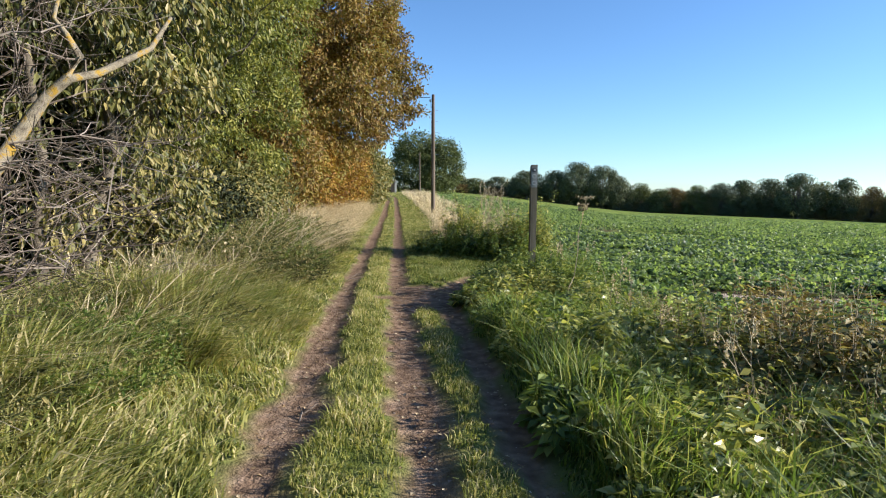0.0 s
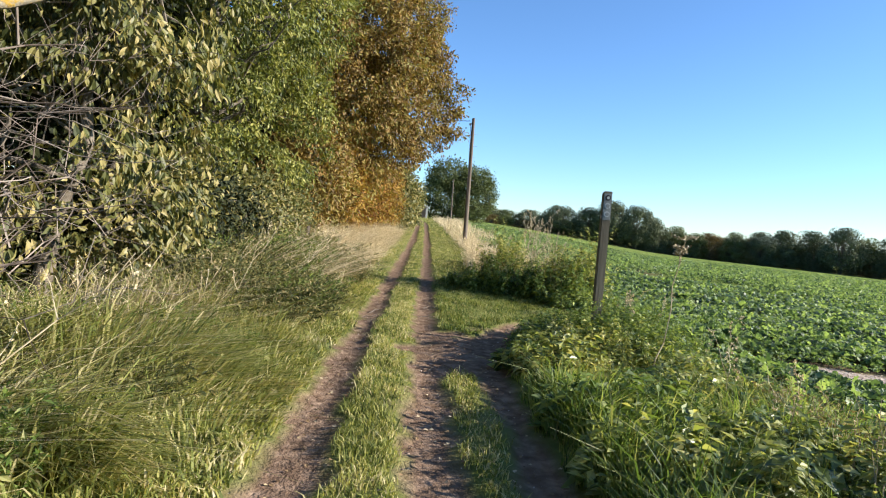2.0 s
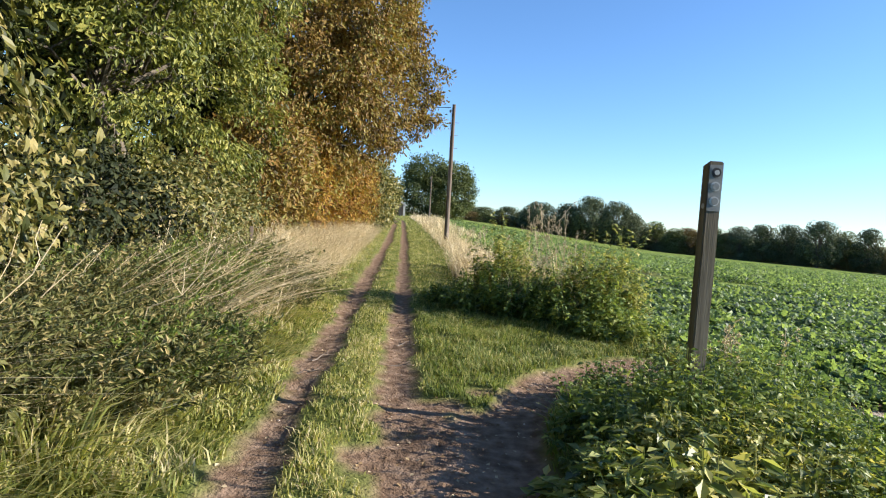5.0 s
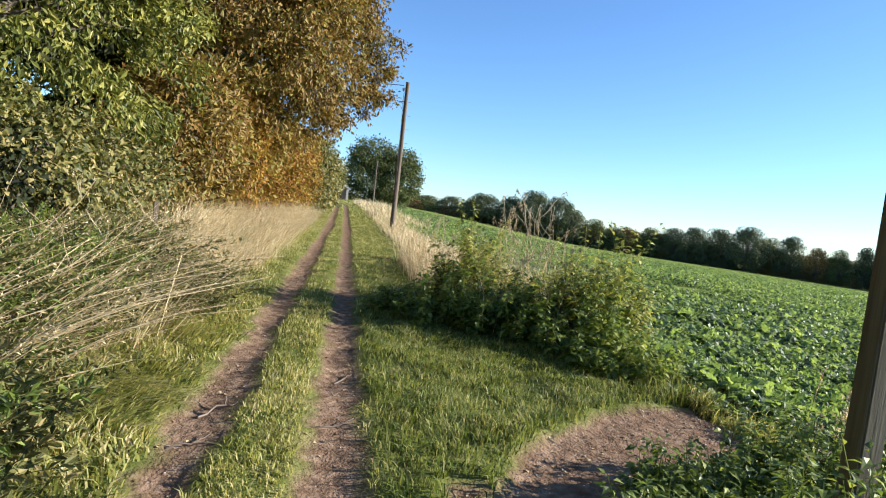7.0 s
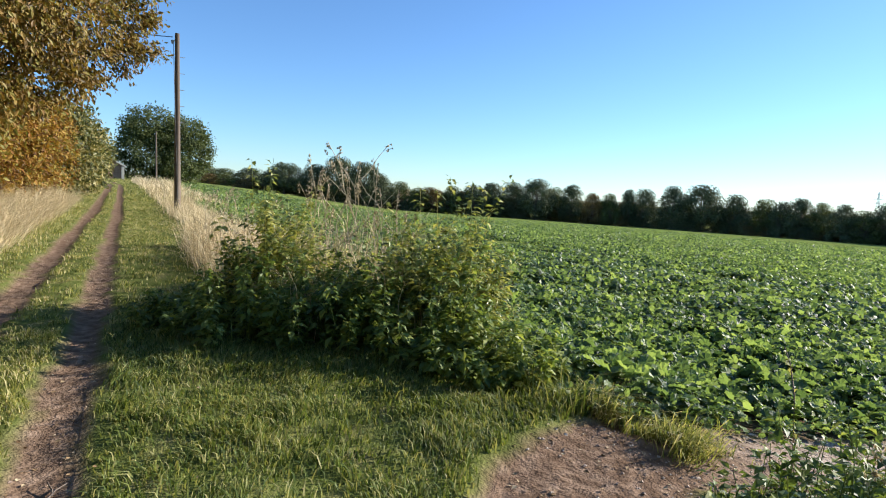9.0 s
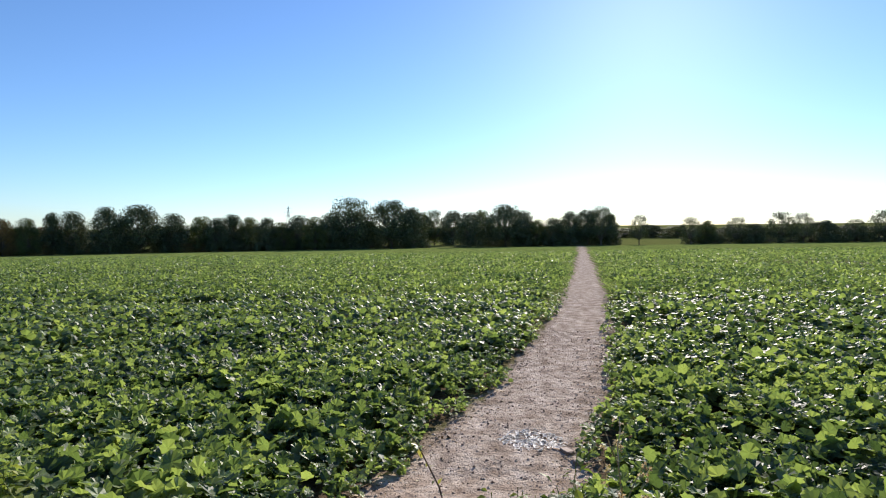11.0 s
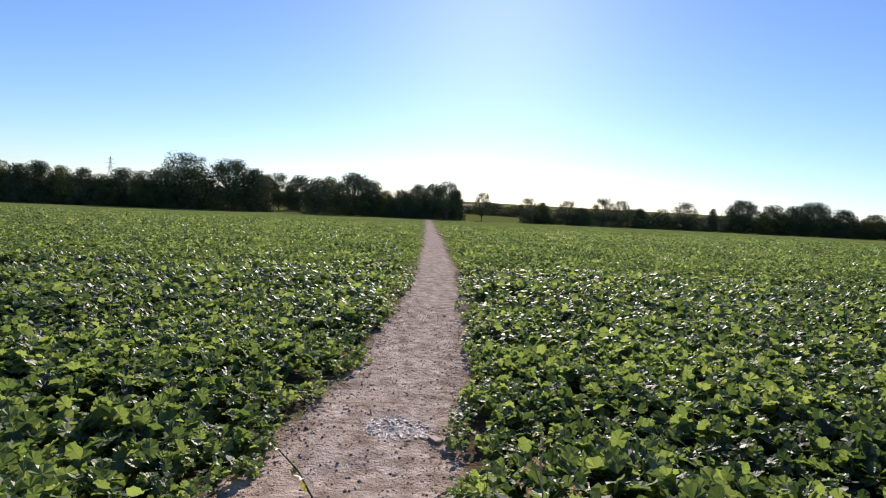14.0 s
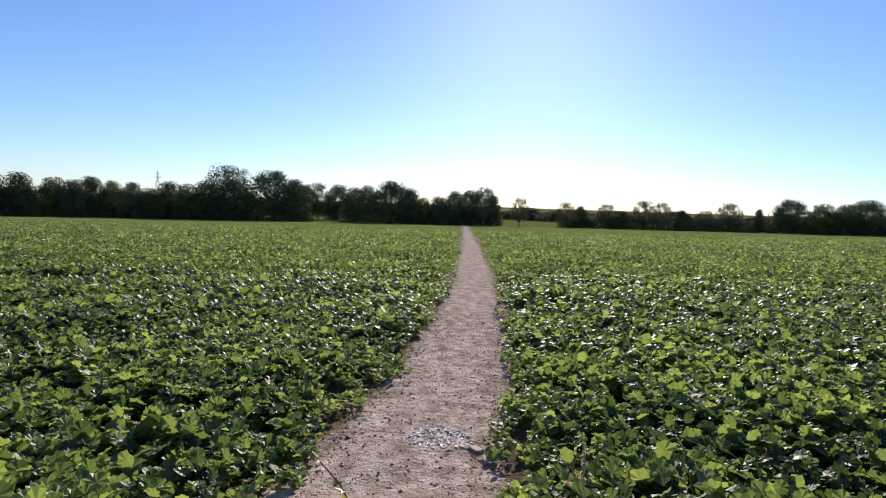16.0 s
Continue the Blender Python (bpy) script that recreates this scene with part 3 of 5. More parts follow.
crop("field_crop", 3300, (3.6, 9.5, 6.5, 17), 12, 0.118, 0.25, FRILLED)
crop("field_crop", 1300, (3.6, 9.5, 1.5, 6.5), 10, 0.135, 0.25, LOBED)
crop("field_crop", 500, (3.6, 9.5, 17, 19), 10, 0.135, 0.25, LOBED)
crop("field_crop", 2900, (9.5, 13, 1.5, 19), 10, 0.135, 0.25, LOBED)
crop("field_crop", 5200, (3.6, 13, 19, 40), 8, 0.15, 0.27, BROAD)
crop("field_crop", 2400, (3.6, 13, -9, 1.5), 8, 0.18, 0.28, BROAD)
crop("field_crop", 8600, (13, 21, -10, 34), 8, 0.15, 0.25, BROAD)
crop("field_crop", 15000, (21, 40, -22, 48), 6, 0.19, 0.26, DIAMOND)
crop("field_crop", 34000, (40, 95, -60, 110), 3, 0.24, 0.26, DIAMOND)
crop("field_crop", 14000, (3.8, 40, 40, 110), 3, 0.25, 0.26, DIAMOND)


# ---- trees ----
def crown_clumps(lobes, n):
    """Clump centres in the outer part of several ellipsoids (x, y, z, rx, ry, rz), and the way out of each."""
    vol = np.array([(l[3] * l[4] * l[5]) ** (2 / 3) for l in lobes])
    pick = rng.choice(len(lobes), n, p=vol / vol.sum())
    L = np.array(lobes)[pick]
    d = balls(n)
    r = 1 - 0.45 * rng.random(n) ** 2.2
    r = r * (0.9 + 0.18 * rng.random(n))
    return L[:, :3] + d * L[:, 3:] * r[:, None], d


def tree(name, x, y, lobes, label, mat, clumps, per, leaf, trunks, shape=DIAMOND, spray=0.45, droop=0.3, bark=None, limbs=14, low=0.15, category="tree", wide=1.0, far=False):
    """A trunk or several, limbs to the crown, twigs, and a crown of small leaves in clumps. Lobes are relative to the foot."""
    z0 = float(land(x, y)) - 0.05
    ob = base(name, x, y, z0, label, category)
    bark = bark or BARK
    top = max(l[2] for l in lobes)
    c, d = crown_clumps(lobes, clumps)
    c[:, 2] = np.maximum(c[:, 2], low)
    g = Geo()
    ends = []
    for (tx, ty, lx, ly, th, tr) in trunks:
        line = bent((tx, ty, 0), (tx + lx, ty + ly, th), 0.1, 8)
        tube(g, line, np.linspace(tr, tr * 0.3, 8) * np.where(np.arange(8) == 0, 1.35, 1), 9)
        ends.append(line)
    if not far:
        g.make("trunk", bark, ob, smooth=True)
    for i in rng.choice(len(c), min(limbs, len(c)), replace=False):
        line = ends[rng.integers(len(ends))]
        s = line[rng.integers(2, 8)]
        if s[2] > c[i][2] + 1:
            s = line[2]
        l = bent(s, c[i], 0.22, 7)
        g = g if far else Geo()
        tube(g, l, np.linspace(0.28, 0.05, 7) * trunks[0][5], 5)
        for j in range(3):
            a = l[rng.integers(3, 7)]
            b = c[rng.integers(len(c))]
            e = a + (b - a) * min(1.0, 1.3 / (np.linalg.norm(b - a) + 1e-6))
            tube(g, bent(a, e, 0.25, 4), np.linspace(0.09, 0.02, 4) * trunks[0][5], 3)
        if not far:
            g.make("limb", bark, ob)
    if far:
        g.make("trunk", bark, ob)
    n = clumps * per
    p = np.repeat(c, per, 0) + rng.normal(0, spray * 0.55, (n, 3)) * np.array([1, 1, 0.8])
    p[:, 2] = np.maximum(p[:, 2], low * 0.5)
    out = np.repeat(d, per, 0)
    way = out * (0.1 if far else 0.6) + balls(n) * 0.9 - np.array([0, 0, droop])
    nor = out * (2.2 if far else 0.7) + balls(n) * 0.8 + np.array([0.1, 0, 0.5])
    g = Geo()
    leaves(g, shape, p, way, nor, leaf * (0.6 + 0.7 * rng.random(n)), wide)
    g.make("crown", mat, ob)
    return ob


def hedge():
    tree("hazel_shrub", -4.9, 10.0, [(0, 0.2, 2.3, 1.9, 2.2, 2.3), (0.2, 0.3, 5.2, 2.2, 2.2, 2.8), (-0.2, -1.0, 5.8, 1.9, 2.0, 2.6), (-0.3, 0.2, 8.4, 2.2, 2.4, 2.4)],
         "broad hedge shrub with drooping olive-green leaves", OLIVE, 500, 52, 0.15, [(0, 0, 0.3, 0.4, 7, 0.11), (0.3, 0.8, 0.5, 0.8, 6.5, 0.09), (-0.2, -0.9, 0.3, -0.6, 6, 0.09)],
         ROUND, 0.32, 1.4, limbs=30, category="shrub", wide=0.85)
    tree("hazel_shrub", -5.2, 6.6, [(-0.2, 0, 6.2, 1.6, 1.8, 2.4), (0, 0.6, 3.6, 1.2, 1.3, 1.4)], "thin hedge shrub with sparse olive leaves", OLIVE, 90, 34, 0.14,
         [(0, 0, 0.3, 0.4, 6, 0.07), (0.3, 0.5, 0.4, 0.5, 5.5, 0.06)], OVAL, 0.44, 1.1, limbs=20, category="shrub", wide=0.68)
    # added filler: near-black leaves stand in for the shade inside the hedge
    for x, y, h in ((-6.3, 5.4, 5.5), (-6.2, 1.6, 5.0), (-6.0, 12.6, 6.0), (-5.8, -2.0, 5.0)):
        tree("ivy_thicket", x, y, [(0, 0, h * 0.35, 1.3, 2.4, h * 0.38), (-0.3, 0, h * 0.75, 1.3, 2.3, h * 0.35)], "added thicket inside the hedge, leaves near-black in place of shade", SHADELEAF, 260, 40, 0.2,
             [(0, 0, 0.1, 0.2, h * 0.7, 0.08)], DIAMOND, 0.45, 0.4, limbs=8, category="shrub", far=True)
    tree("ash_tree", -6.3, 19.4, [(0.3, -0.2, 3.6, 2.9, 3.9, 2.3), (0.4, -1.5, 7.2, 3.2, 3.6, 3.2), (0.5, 1.8, 8.2, 3.2, 3.8, 3.6), (0.1, 0, 12, 3.0, 4.0, 3.0), (0.2, 2.0, 4.4, 3.0, 3.2, 3.0)],
         "tall hedgerow tree with dense yellow-green feathery leaves", ASH, 820, 100, 0.155, [(0, 0, 0.2, 0.3, 11, 0.24), (-0.6, 1.5, 0.6, 0.6, 9, 0.14)],
         NARROW, 0.34, 0.7, limbs=30, wide=1.15, low=1.3)
    tree("beech_tree", -3.9, 36.5, [(0.0, -3, 6.0, 4.0, 5.0, 3.8), (1.6, 1.5, 8.0, 4.1, 4.8, 3.8), (0.2, -3.0, 10.4, 4.2, 4.6, 3.6), (1.1, 1.4, 12.3, 4.0, 4.2, 3.0), (0.2, -6, 8.5, 3.4, 3.6, 4.6),
          (4.9, 0.5, 6.35, 1.2, 0.9, 0.35), (5.0, 0.2, 8.7, 1.0, 0.9, 0.4), (4.6, 1.0, 5.5, 1.0, 0.8, 0.3), (4.6, -0.5, 7.5, 1.1, 0.9, 0.35)],
         "tall tree with rust and olive autumn leaves over the track", RUST, 1150, 84, 0.2, [(0, 0, 0.9, 0.2, 12, 0.17), (-1.5, -4, 0.5, 0.3, 11, 0.15)],
         NARROW, 0.42, 0.6, limbs=40, low=2.6, wide=1.45)
    for x, y, m, lab in ((-4.7, 25.5, RUST, "hedge shrub with dull brown-green leaves"), (-4.6, 30.0, ORANGE, "hedge shrub with russet orange leaves"), (-4.3, 35.0, ORANGE, "hedge shrub with russet orange leaves"),
                         (-3.7, 40.5, ORANGE, "hedge shrub with bright orange-yellow leaves"), (-3.2, 45.5, ORANGE, "hedge shrub with bright orange-yellow leaves")):
        tree("autumn_shrub", x, y, [(0, 0, 2.1, 1.8, 3.0, 2.3), (0.1, 1.2, 3.4, 1.6, 2.3, 1.7)], lab, m, 420, 32, 0.2,
             [(0, 0, 0.3, 0.2, 3.5, 0.06), (0.3, 1.6, 0.2, 0.2, 3.6, 0.05)], NARROW, 0.34, 0.4, limbs=14, category="shrub", wide=1.35)
    # the first shrub's near-black leaves carry the hedge's inner shade in their colour
    for x, y, m in ((-5.0, 15.0, SHADELEAF), (-4.7, 20.5, BROWNGREEN), (-4.8, 12.0, OLIVE), (-4.7, 17.5, OLIVE)):
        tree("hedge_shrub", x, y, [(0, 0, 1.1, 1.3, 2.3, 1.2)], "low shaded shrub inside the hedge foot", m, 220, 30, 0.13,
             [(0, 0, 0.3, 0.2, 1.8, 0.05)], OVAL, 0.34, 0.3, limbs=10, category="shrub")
    for y, h in ((51, 5.0), (58, 5.5), (67, 5.0)):
        tree("hedge_shrub", -2.4, y, [(0, 0, h * 0.5, 2.4, 4.8, h * 0.55)], "hedge shrub with dull olive leaves by the track", OLIVE, 260, 24, 0.28,
             [(0, 0, 0.2, 0.3, h * 0.6, 0.1)], DIAMOND, 0.45, 0.2, limbs=10, category="shrub")
    # trees added to close the gaps behind the hedge, shade painted into their leaves
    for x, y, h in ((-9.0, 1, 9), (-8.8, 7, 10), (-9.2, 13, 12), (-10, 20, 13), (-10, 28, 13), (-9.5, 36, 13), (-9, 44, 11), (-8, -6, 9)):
        tree("hedgerow_tree", x, y, [(0, 0, h * 0.3, 2.6, 4.4, h * 0.34), (0, 0, h * 0.68, 2.8, 4.2, h * 0.36)], "added backing tree behind the hedge, leaves near-black in place of shade", SHADELEAF, 260, 22, 0.5,
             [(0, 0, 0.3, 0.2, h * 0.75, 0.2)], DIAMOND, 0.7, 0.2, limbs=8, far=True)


hedge()


def bare_shrub():
    """Leafless tangle with a lichened leaning bough."""
    x, y = -3.9, 5.9
    z0 = float(land(x, y)) - 0.05
    ob = base("bare_shrub", x, y, z0, "leafless grey elder tangle with a lichen-crusted bough", "shrub")
    g = Geo()
    tube(g, [(-0.1, -0.6, 0), (0.1, -0.4, 0.75), (0.25, -0.15, 1.5), (0.5, 0.12, 2.1), (0.62, 0.16, 2.3), (0.82, 0.2, 2.5)], [0.08, 0.075, 0.07, 0.062, 0.052, 0.05], 8)
    tube(g, [(0.8, 0.2, 2.48), (1.0, 0.4, 2.58), (1.15, 0.7, 2.78), (1.32, 0.9, 2.95), (1.45, 1.15, 3.35)], [0.045, 0.04, 0.036, 0.03, 0.02], 7)
    tube(g, [(0.78, 0.2, 2.46), (0.93, 0.2, 2.7), (0.82, 0.18, 2.9), (0.7, 0.2, 3.05), (0.78, 0.22, 3.4)], [0.045, 0.035, 0.03, 0.024, 0.018], 7)
    g.make("bough", LICHEN, ob, "yellow lichen on grey bark", True)
    g = Geo()
    for i in range(310):
        a = np.array([rng.uniform(-1.4, 0.5), rng.uniform(-3.0, 2.2), rng.uniform(0.0, 1.6) if i % 2 else rng.uniform(1, 4.8)])
        w = balls(1)[0] * np.array([0.8, 1.0, 0.7]) + np.array([0.4, 0, 0.25])
        ln = rng.uniform(0.6, 1.7)
        e = a + w * ln
        l = bent(a, e, 0.3, 5)
        r = rng.uniform(0.005, 0.014)
        tube(g, l, np.linspace(r, r * 0.3, 5), 4)
        for j in range(5):
            s = l[rng.integers(1, 5)]
            tube(g, bent(s, s + (w + balls(1)[0] * 0.9) * ln * rng.uniform(0.2, 0.45), 0.3, 4), np.linspace(r * 0.55, r * 0.2, 4), 3)
    tagged(g.make("twig_tangle", TWIG, ob), kind="stuff")
    n = 420
    p = np.stack([rng.uniform(-0.9, 0.9, n), rng.uniform(-2.6, 2.2, n), rng.uniform(0.2, 3.9, n)], -1)
    g = Geo()
    leaves(g, OVAL, p, balls(n) - np.array([0, 0, 0.5]), balls(n) + np.array([0.5, 0, 0.5]), 0.08 * (0.6 + 0.7 * rng.random(n)))
    tagged(g.make("leaves", OLIVE, ob, "few withered olive leaves"), kind="stuff")
    return ob


bare_shrub()


# ---- weeds ----
def weed_clump(name, x, y, rx, ry, h, n, mat, label, leaf=0.07, stems=60, shape=OVAL, stalk=None):
    """Upright leafy weeds: stems with pairs of leaves."""
    z0 = float(land(x, y)) - 0.02
    ob = base(name, x, y, z0, label, "weeds")
    g, gl = Geo(), Geo()
    per = max(1, n // stems)
    for i in range(stems):
        a = rng.random() * 2 * np.pi
        r = rng.random() ** 0.5
        sx, sy = rx * r * np.cos(a), ry * r * np.sin(a)
        hh = h * (0.45 + 0.55 * rng.random()) * (1 - 0.45 * r * r)
        f = float(land(x + sx, y + sy)) - z0 - 0.02
        e = np.array([sx + rng.normal(0, 0.16) * hh, sy + rng.normal(0, 0.16) * hh, f + hh])
        l = bent((sx, sy, f), e, 0.12, 5)
        tube(g, l, np.linspace(0.005, 0.002, 5), 3)
        u = rng.random(per) ** 0.55
        p = np.stack([np.interp(u, np.linspace(0, 1, 5), l[:, k]) for k in range(3)], -1)
        b = rng.random(per) * 2 * np.pi
        way = np.stack([np.cos(b), np.sin(b), rng.normal(0, 0.35, per) - 0.1], -1)
        leaves(gl, shape, p + way * 0.02, way, np.stack([rng.normal(0, 0.4, per), rng.normal(0, 0.4, per), np.ones(per)], -1), leaf * (1.25 - 0.6 * u) * (0.6 + 0.7 * rng.random(per)))
    tagged(g.make("stalk_tangle", stalk or mat, ob), kind="stuff")
    tagged(gl.make("foliage", mat, ob), kind="stuff")
    return ob


def dead_stalk(x, y, h, lean, umbel, label, head=None, heads=9, thick=1.0):
    z0 = float(land(x, y)) - 0.02
    ob = base("dead_weed_stalk", x, y, z0, label, "dead plant")
    g, gh = Geo(), Geo()
    top = np.array([lean[0] * h, lean[1] * h, h])
    l = bent((0, 0, 0), top, 0.08, 7)
    tube(g, l, np.linspace(0.0055, 0.0025, 7) * thick, 5)
    tips = [(l[-1], 1.0)]
    for j in range(3):
        s = l[5] if umbel else l[rng.integers(3, 6)]
        e = s + np.array([rng.normal(0, 0.14), rng.normal(0, 0.14), 0.22 + 0.2 * rng.random()]) * h * (0.3 if umbel else 0.7)
        tube(g, bent(s, e, 0.1, 4), np.linspace(0.0032, 0.002, 4) * thick, 4)
        tips.append((e, 0.6))
    for tip, k in tips:
        m = 16 if umbel else heads
        for j in range(m):
            if umbel:
                a = rng.random() * 2 * np.pi
                q = tip + np.array([np.cos(a), np.sin(a), 0.45]) * umbel * k * rng.uniform(0.3, 1.0)
                tube(gh, [tip, (tip + q) / 2 + np.array([0, 0, 0.01]), q], [0.002, 0.0018, 0.0015], 3)
                bb = q
            else:
                bb = tip + np.array([rng.normal(0, 0.012), rng.normal(0, 0.012), -0.22 * rng.random() * k])
            leaves(gh, DIAMOND, np.repeat(bb[None], 4, 0), balls(4), balls(4), np.full(4, 0.018 * thick), 1.4)
    g.make("stem", STALK, ob)
    tagged(gh.make("seed_head", head or DEADHEAD, ob, "dried seed head"), kind="stuff")
    return ob


def right_verge():
    r = random.Random(4)
    for i in range(24):
        y = -0.5 + i * 0.47
        x = 2.0 + r.uniform(-0.5, 1.3)
        weed_clump("weed_clump", x, y, 0.55, 0.55, r.uniform(0.42, 0.66), 760, r.choice([WEED, WEED, NETTLE]), "leafy green nettles and docks on the field edge", 0.145, 40, r.choice((OVAL, DIAMOND)))
    for i in range(16):
        weed_clump("weed_clump", r.uniform(1.5, 3.4), 0.6 + i * 0.38, 0.5, 0.5, r.uniform(0.4, 0.6), 800, r.choice([NETTLE, WEED, WEED, WEED]), "mixed dark green weeds on the field edge", 0.13, 40, r.choice((OVAL, DIAMOND)))
    for x, y, h in ((3.6, 4.9, 1.2), (3.9, 4.3, 1.2), (3.4, 4.1, 1.1), (4.1, 3.6, 1.15), (3.5, 3.3, 1.0), (4.2, 4.9, 1.15), (3.9, 5.5, 1.1), (3.8, 2.7, 1.0), (3.0, 5.1, 1.05), (2.9, 4.3, 0.95)):
        weed_clump("dock_clump", x, y, 0.5, 0.5, h, 800, r.choice([WEED, DRYWEED, BROWNGREEN]), "tall half-withered docks at the edge of the field", 0.11, 46, DIAMOND, STALK)
    for x, y, h in ((2.9, 4.2, 0.6), (3.3, 5.2, 0.65), (3.1, 3.0, 0.6), (3.5, 6.3, 0.6), (3.4, 1.9, 0.6), (3.0, 6.0, 0.55), (3.5, 7.4, 0.55), (2.7, 4.6, 0.5), (3.3, 4.5, 0.6), (3.0, 2.2, 0.55), (2.6, 2.4, 0.55), (2.4, 3.4, 0.5), (2.9, 5.0, 0.55), (3.6, 3.8, 0.6)):
        weed_clump("dry_weed_clump", x, y, 0.5, 0.6, h, 700, DRYWEED, "withering brown weeds at the edge of the field", 0.06, 50, DIAMOND, STALK)
    for x, y, h in ((2.9, 9.6, 0.9), (3.2, 10.0, 0.9), (2.8, 9.0, 0.8), (2.25, 9.85, 0.95), (2.1, 9.2, 0.75), (2.5, 9.5, 0.95), (1.95, 9.1, 0.6), (2.9, 10.75, 0.75), (3.3, 10.3, 0.7), (3.5, 11.15, 0.78), (3.1, 11.15, 0.74), (3.9, 11.1, 0.6), (1.75, 8.6, 0.5), (2.4, 8.7, 0.6), (3.8, 11.25, 0.45), (3.7, 10.8, 0.6)):
        weed_clump("bramble", x, y, 0.6, 0.5, h, 1300, NETTLE if y > 9.4 else r.choice((WEED, TIPWEED, NETTLE)), "dark green bramble round the foot of the post", 0.092, 56)
    for x, y, h in ((1.5, 8.8, 0.5), (1.65, 9.6, 0.5), (1.85, 10.3, 0.5), (2.2, 10.9, 0.5)):
        weed_clump("weed_clump", x, y, 0.38, 0.5, h, 1000, NETTLE, "dark green nettles leaning over the rut", 0.09, 46)
    # the thicket beyond the fork
    for x, y, h, m in ((1.9, 16.3, 1.1, NETTLE), (2.6, 15.8, 1.1, NETTLE), (3.3, 15.2, 1.3, NETTLE), (3.0, 16.8, 1.0, TIPWEED), (2.2, 17.6, 1.2, TIPWEED), (3.7, 16.1, 1.2, TIPWEED), (2.9, 18.2, 1.0, TIPWEED), (2.6, 16.4, 1.05, NETTLE),
                       (3.6, 14.4, 0.7, NETTLE), (1.5, 17.0, 0.6, NETTLE)):
        weed_clump("bramble_thicket", x, y, 0.75, 0.75, h, 2000, m, "bramble and nettle thicket with yellowing upper leaves", 0.125, 64)
    for x, y, h in ((2.05, 17.1, 1.95), (2.25, 16.9, 1.75), (2.5, 17.3, 1.5), (3.5, 15.8, 1.7), (3.75, 15.6, 1.9), (3.3, 15.5, 1.5), (4.0, 15.3, 1.6), (3.95, 15.9, 1.75), (2.3, 17.6, 1.6)):
        weed_clump("tall_nettles", x, y, 0.36, 0.36, h * 1.12, 900, TIPWEED, "tall nettle stems with yellow-green leaves above the thicket", 0.125, 20)
    for i in range(16):
        k = i % 3
        x, y = ((3.05, 16.1), (2.75, 16.9), (3.1, 17.4))[k]
        dead_stalk(x + r.uniform(-0.35, 0.35), y + r.uniform(-0.4, 0.4), r.uniform(1.3, 1.95), (r.uniform(-0.14, 0.2), r.uniform(-0.14, 0.14)), 0, "pale dead dock stalk standing in the thicket", STALK, 8, 1.35)
    for i in range(8):
        dead_stalk(r.uniform(1.8, 2.6), r.uniform(18.5, 22), r.uniform(1.2, 1.6), (r.uniform(-0.14, 0.2), r.uniform(-0.14, 0.14)), 0, "pale dead dock stalk standing in dry grass", STALK, 8, 1.3)
    dead_stalk(2.6, 8.35, 1.62, (0.19, 0.1), 0.15, "dead hogweed with a brown umbel at the field edge", STALK, thick=1.7)
    for x, y, h in ((2.3, 4.9, 0.75), (2.6, 6.0, 0.8), (3.0, 7.2, 0.8), (2.2, 3.4, 0.8), (3.3, 8.2, 0.8), (2.6, 3.9, 0.7), (3.3, 11.0, 0.85), (3.6, 10.9, 0.85), (3.0, 11.0, 0.8), (3.15, 10.9, 0.85)):
        dead_stalk(x, y, h, (r.uniform(-0.35, 0.35), r.uniform(-0.3, 0.3)), 0, "thin pale dead weed stalk on the verge", STRAW)


right_verge()


def sprig(x, y):
    """A leafy shoot leaning over the path."""
    z0 = float(land(x, y)) - 0.02
    ob = base("leafy_sprig", x, y, z0, "dark stemmed leafy shoot leaning over the path", "weed")
    g, gl = Geo(), Geo()
    l = np.array([(0, 0, 0), (0.06, 0.05, 0.42), (0.18, 0.14, 0.66), (0.34, 0.27, 0.78), (0.5, 0.4, 0.82)])
    tube(g, l, [0.006, 0.005, 0.004, 0.003, 0.002], 5)
    n = 46
    u = rng.random(n)
    p = np.stack([np.interp(u, np.linspace(0, 1, 5), l[:, k]) for k in range(3)], -1)
    leaves(gl, OVAL, p, balls(n) + np.array([0, 0, -0.2]), balls(n) * 0.6 + np.array([0, 0, 1]), 0.034 * (0.5 + rng.random(n)))
    g.make("stem", DEADHEAD, ob)
    tagged(gl.make("foliage", WEED, ob), kind="stuff")


sprig(3.5, 11.55)


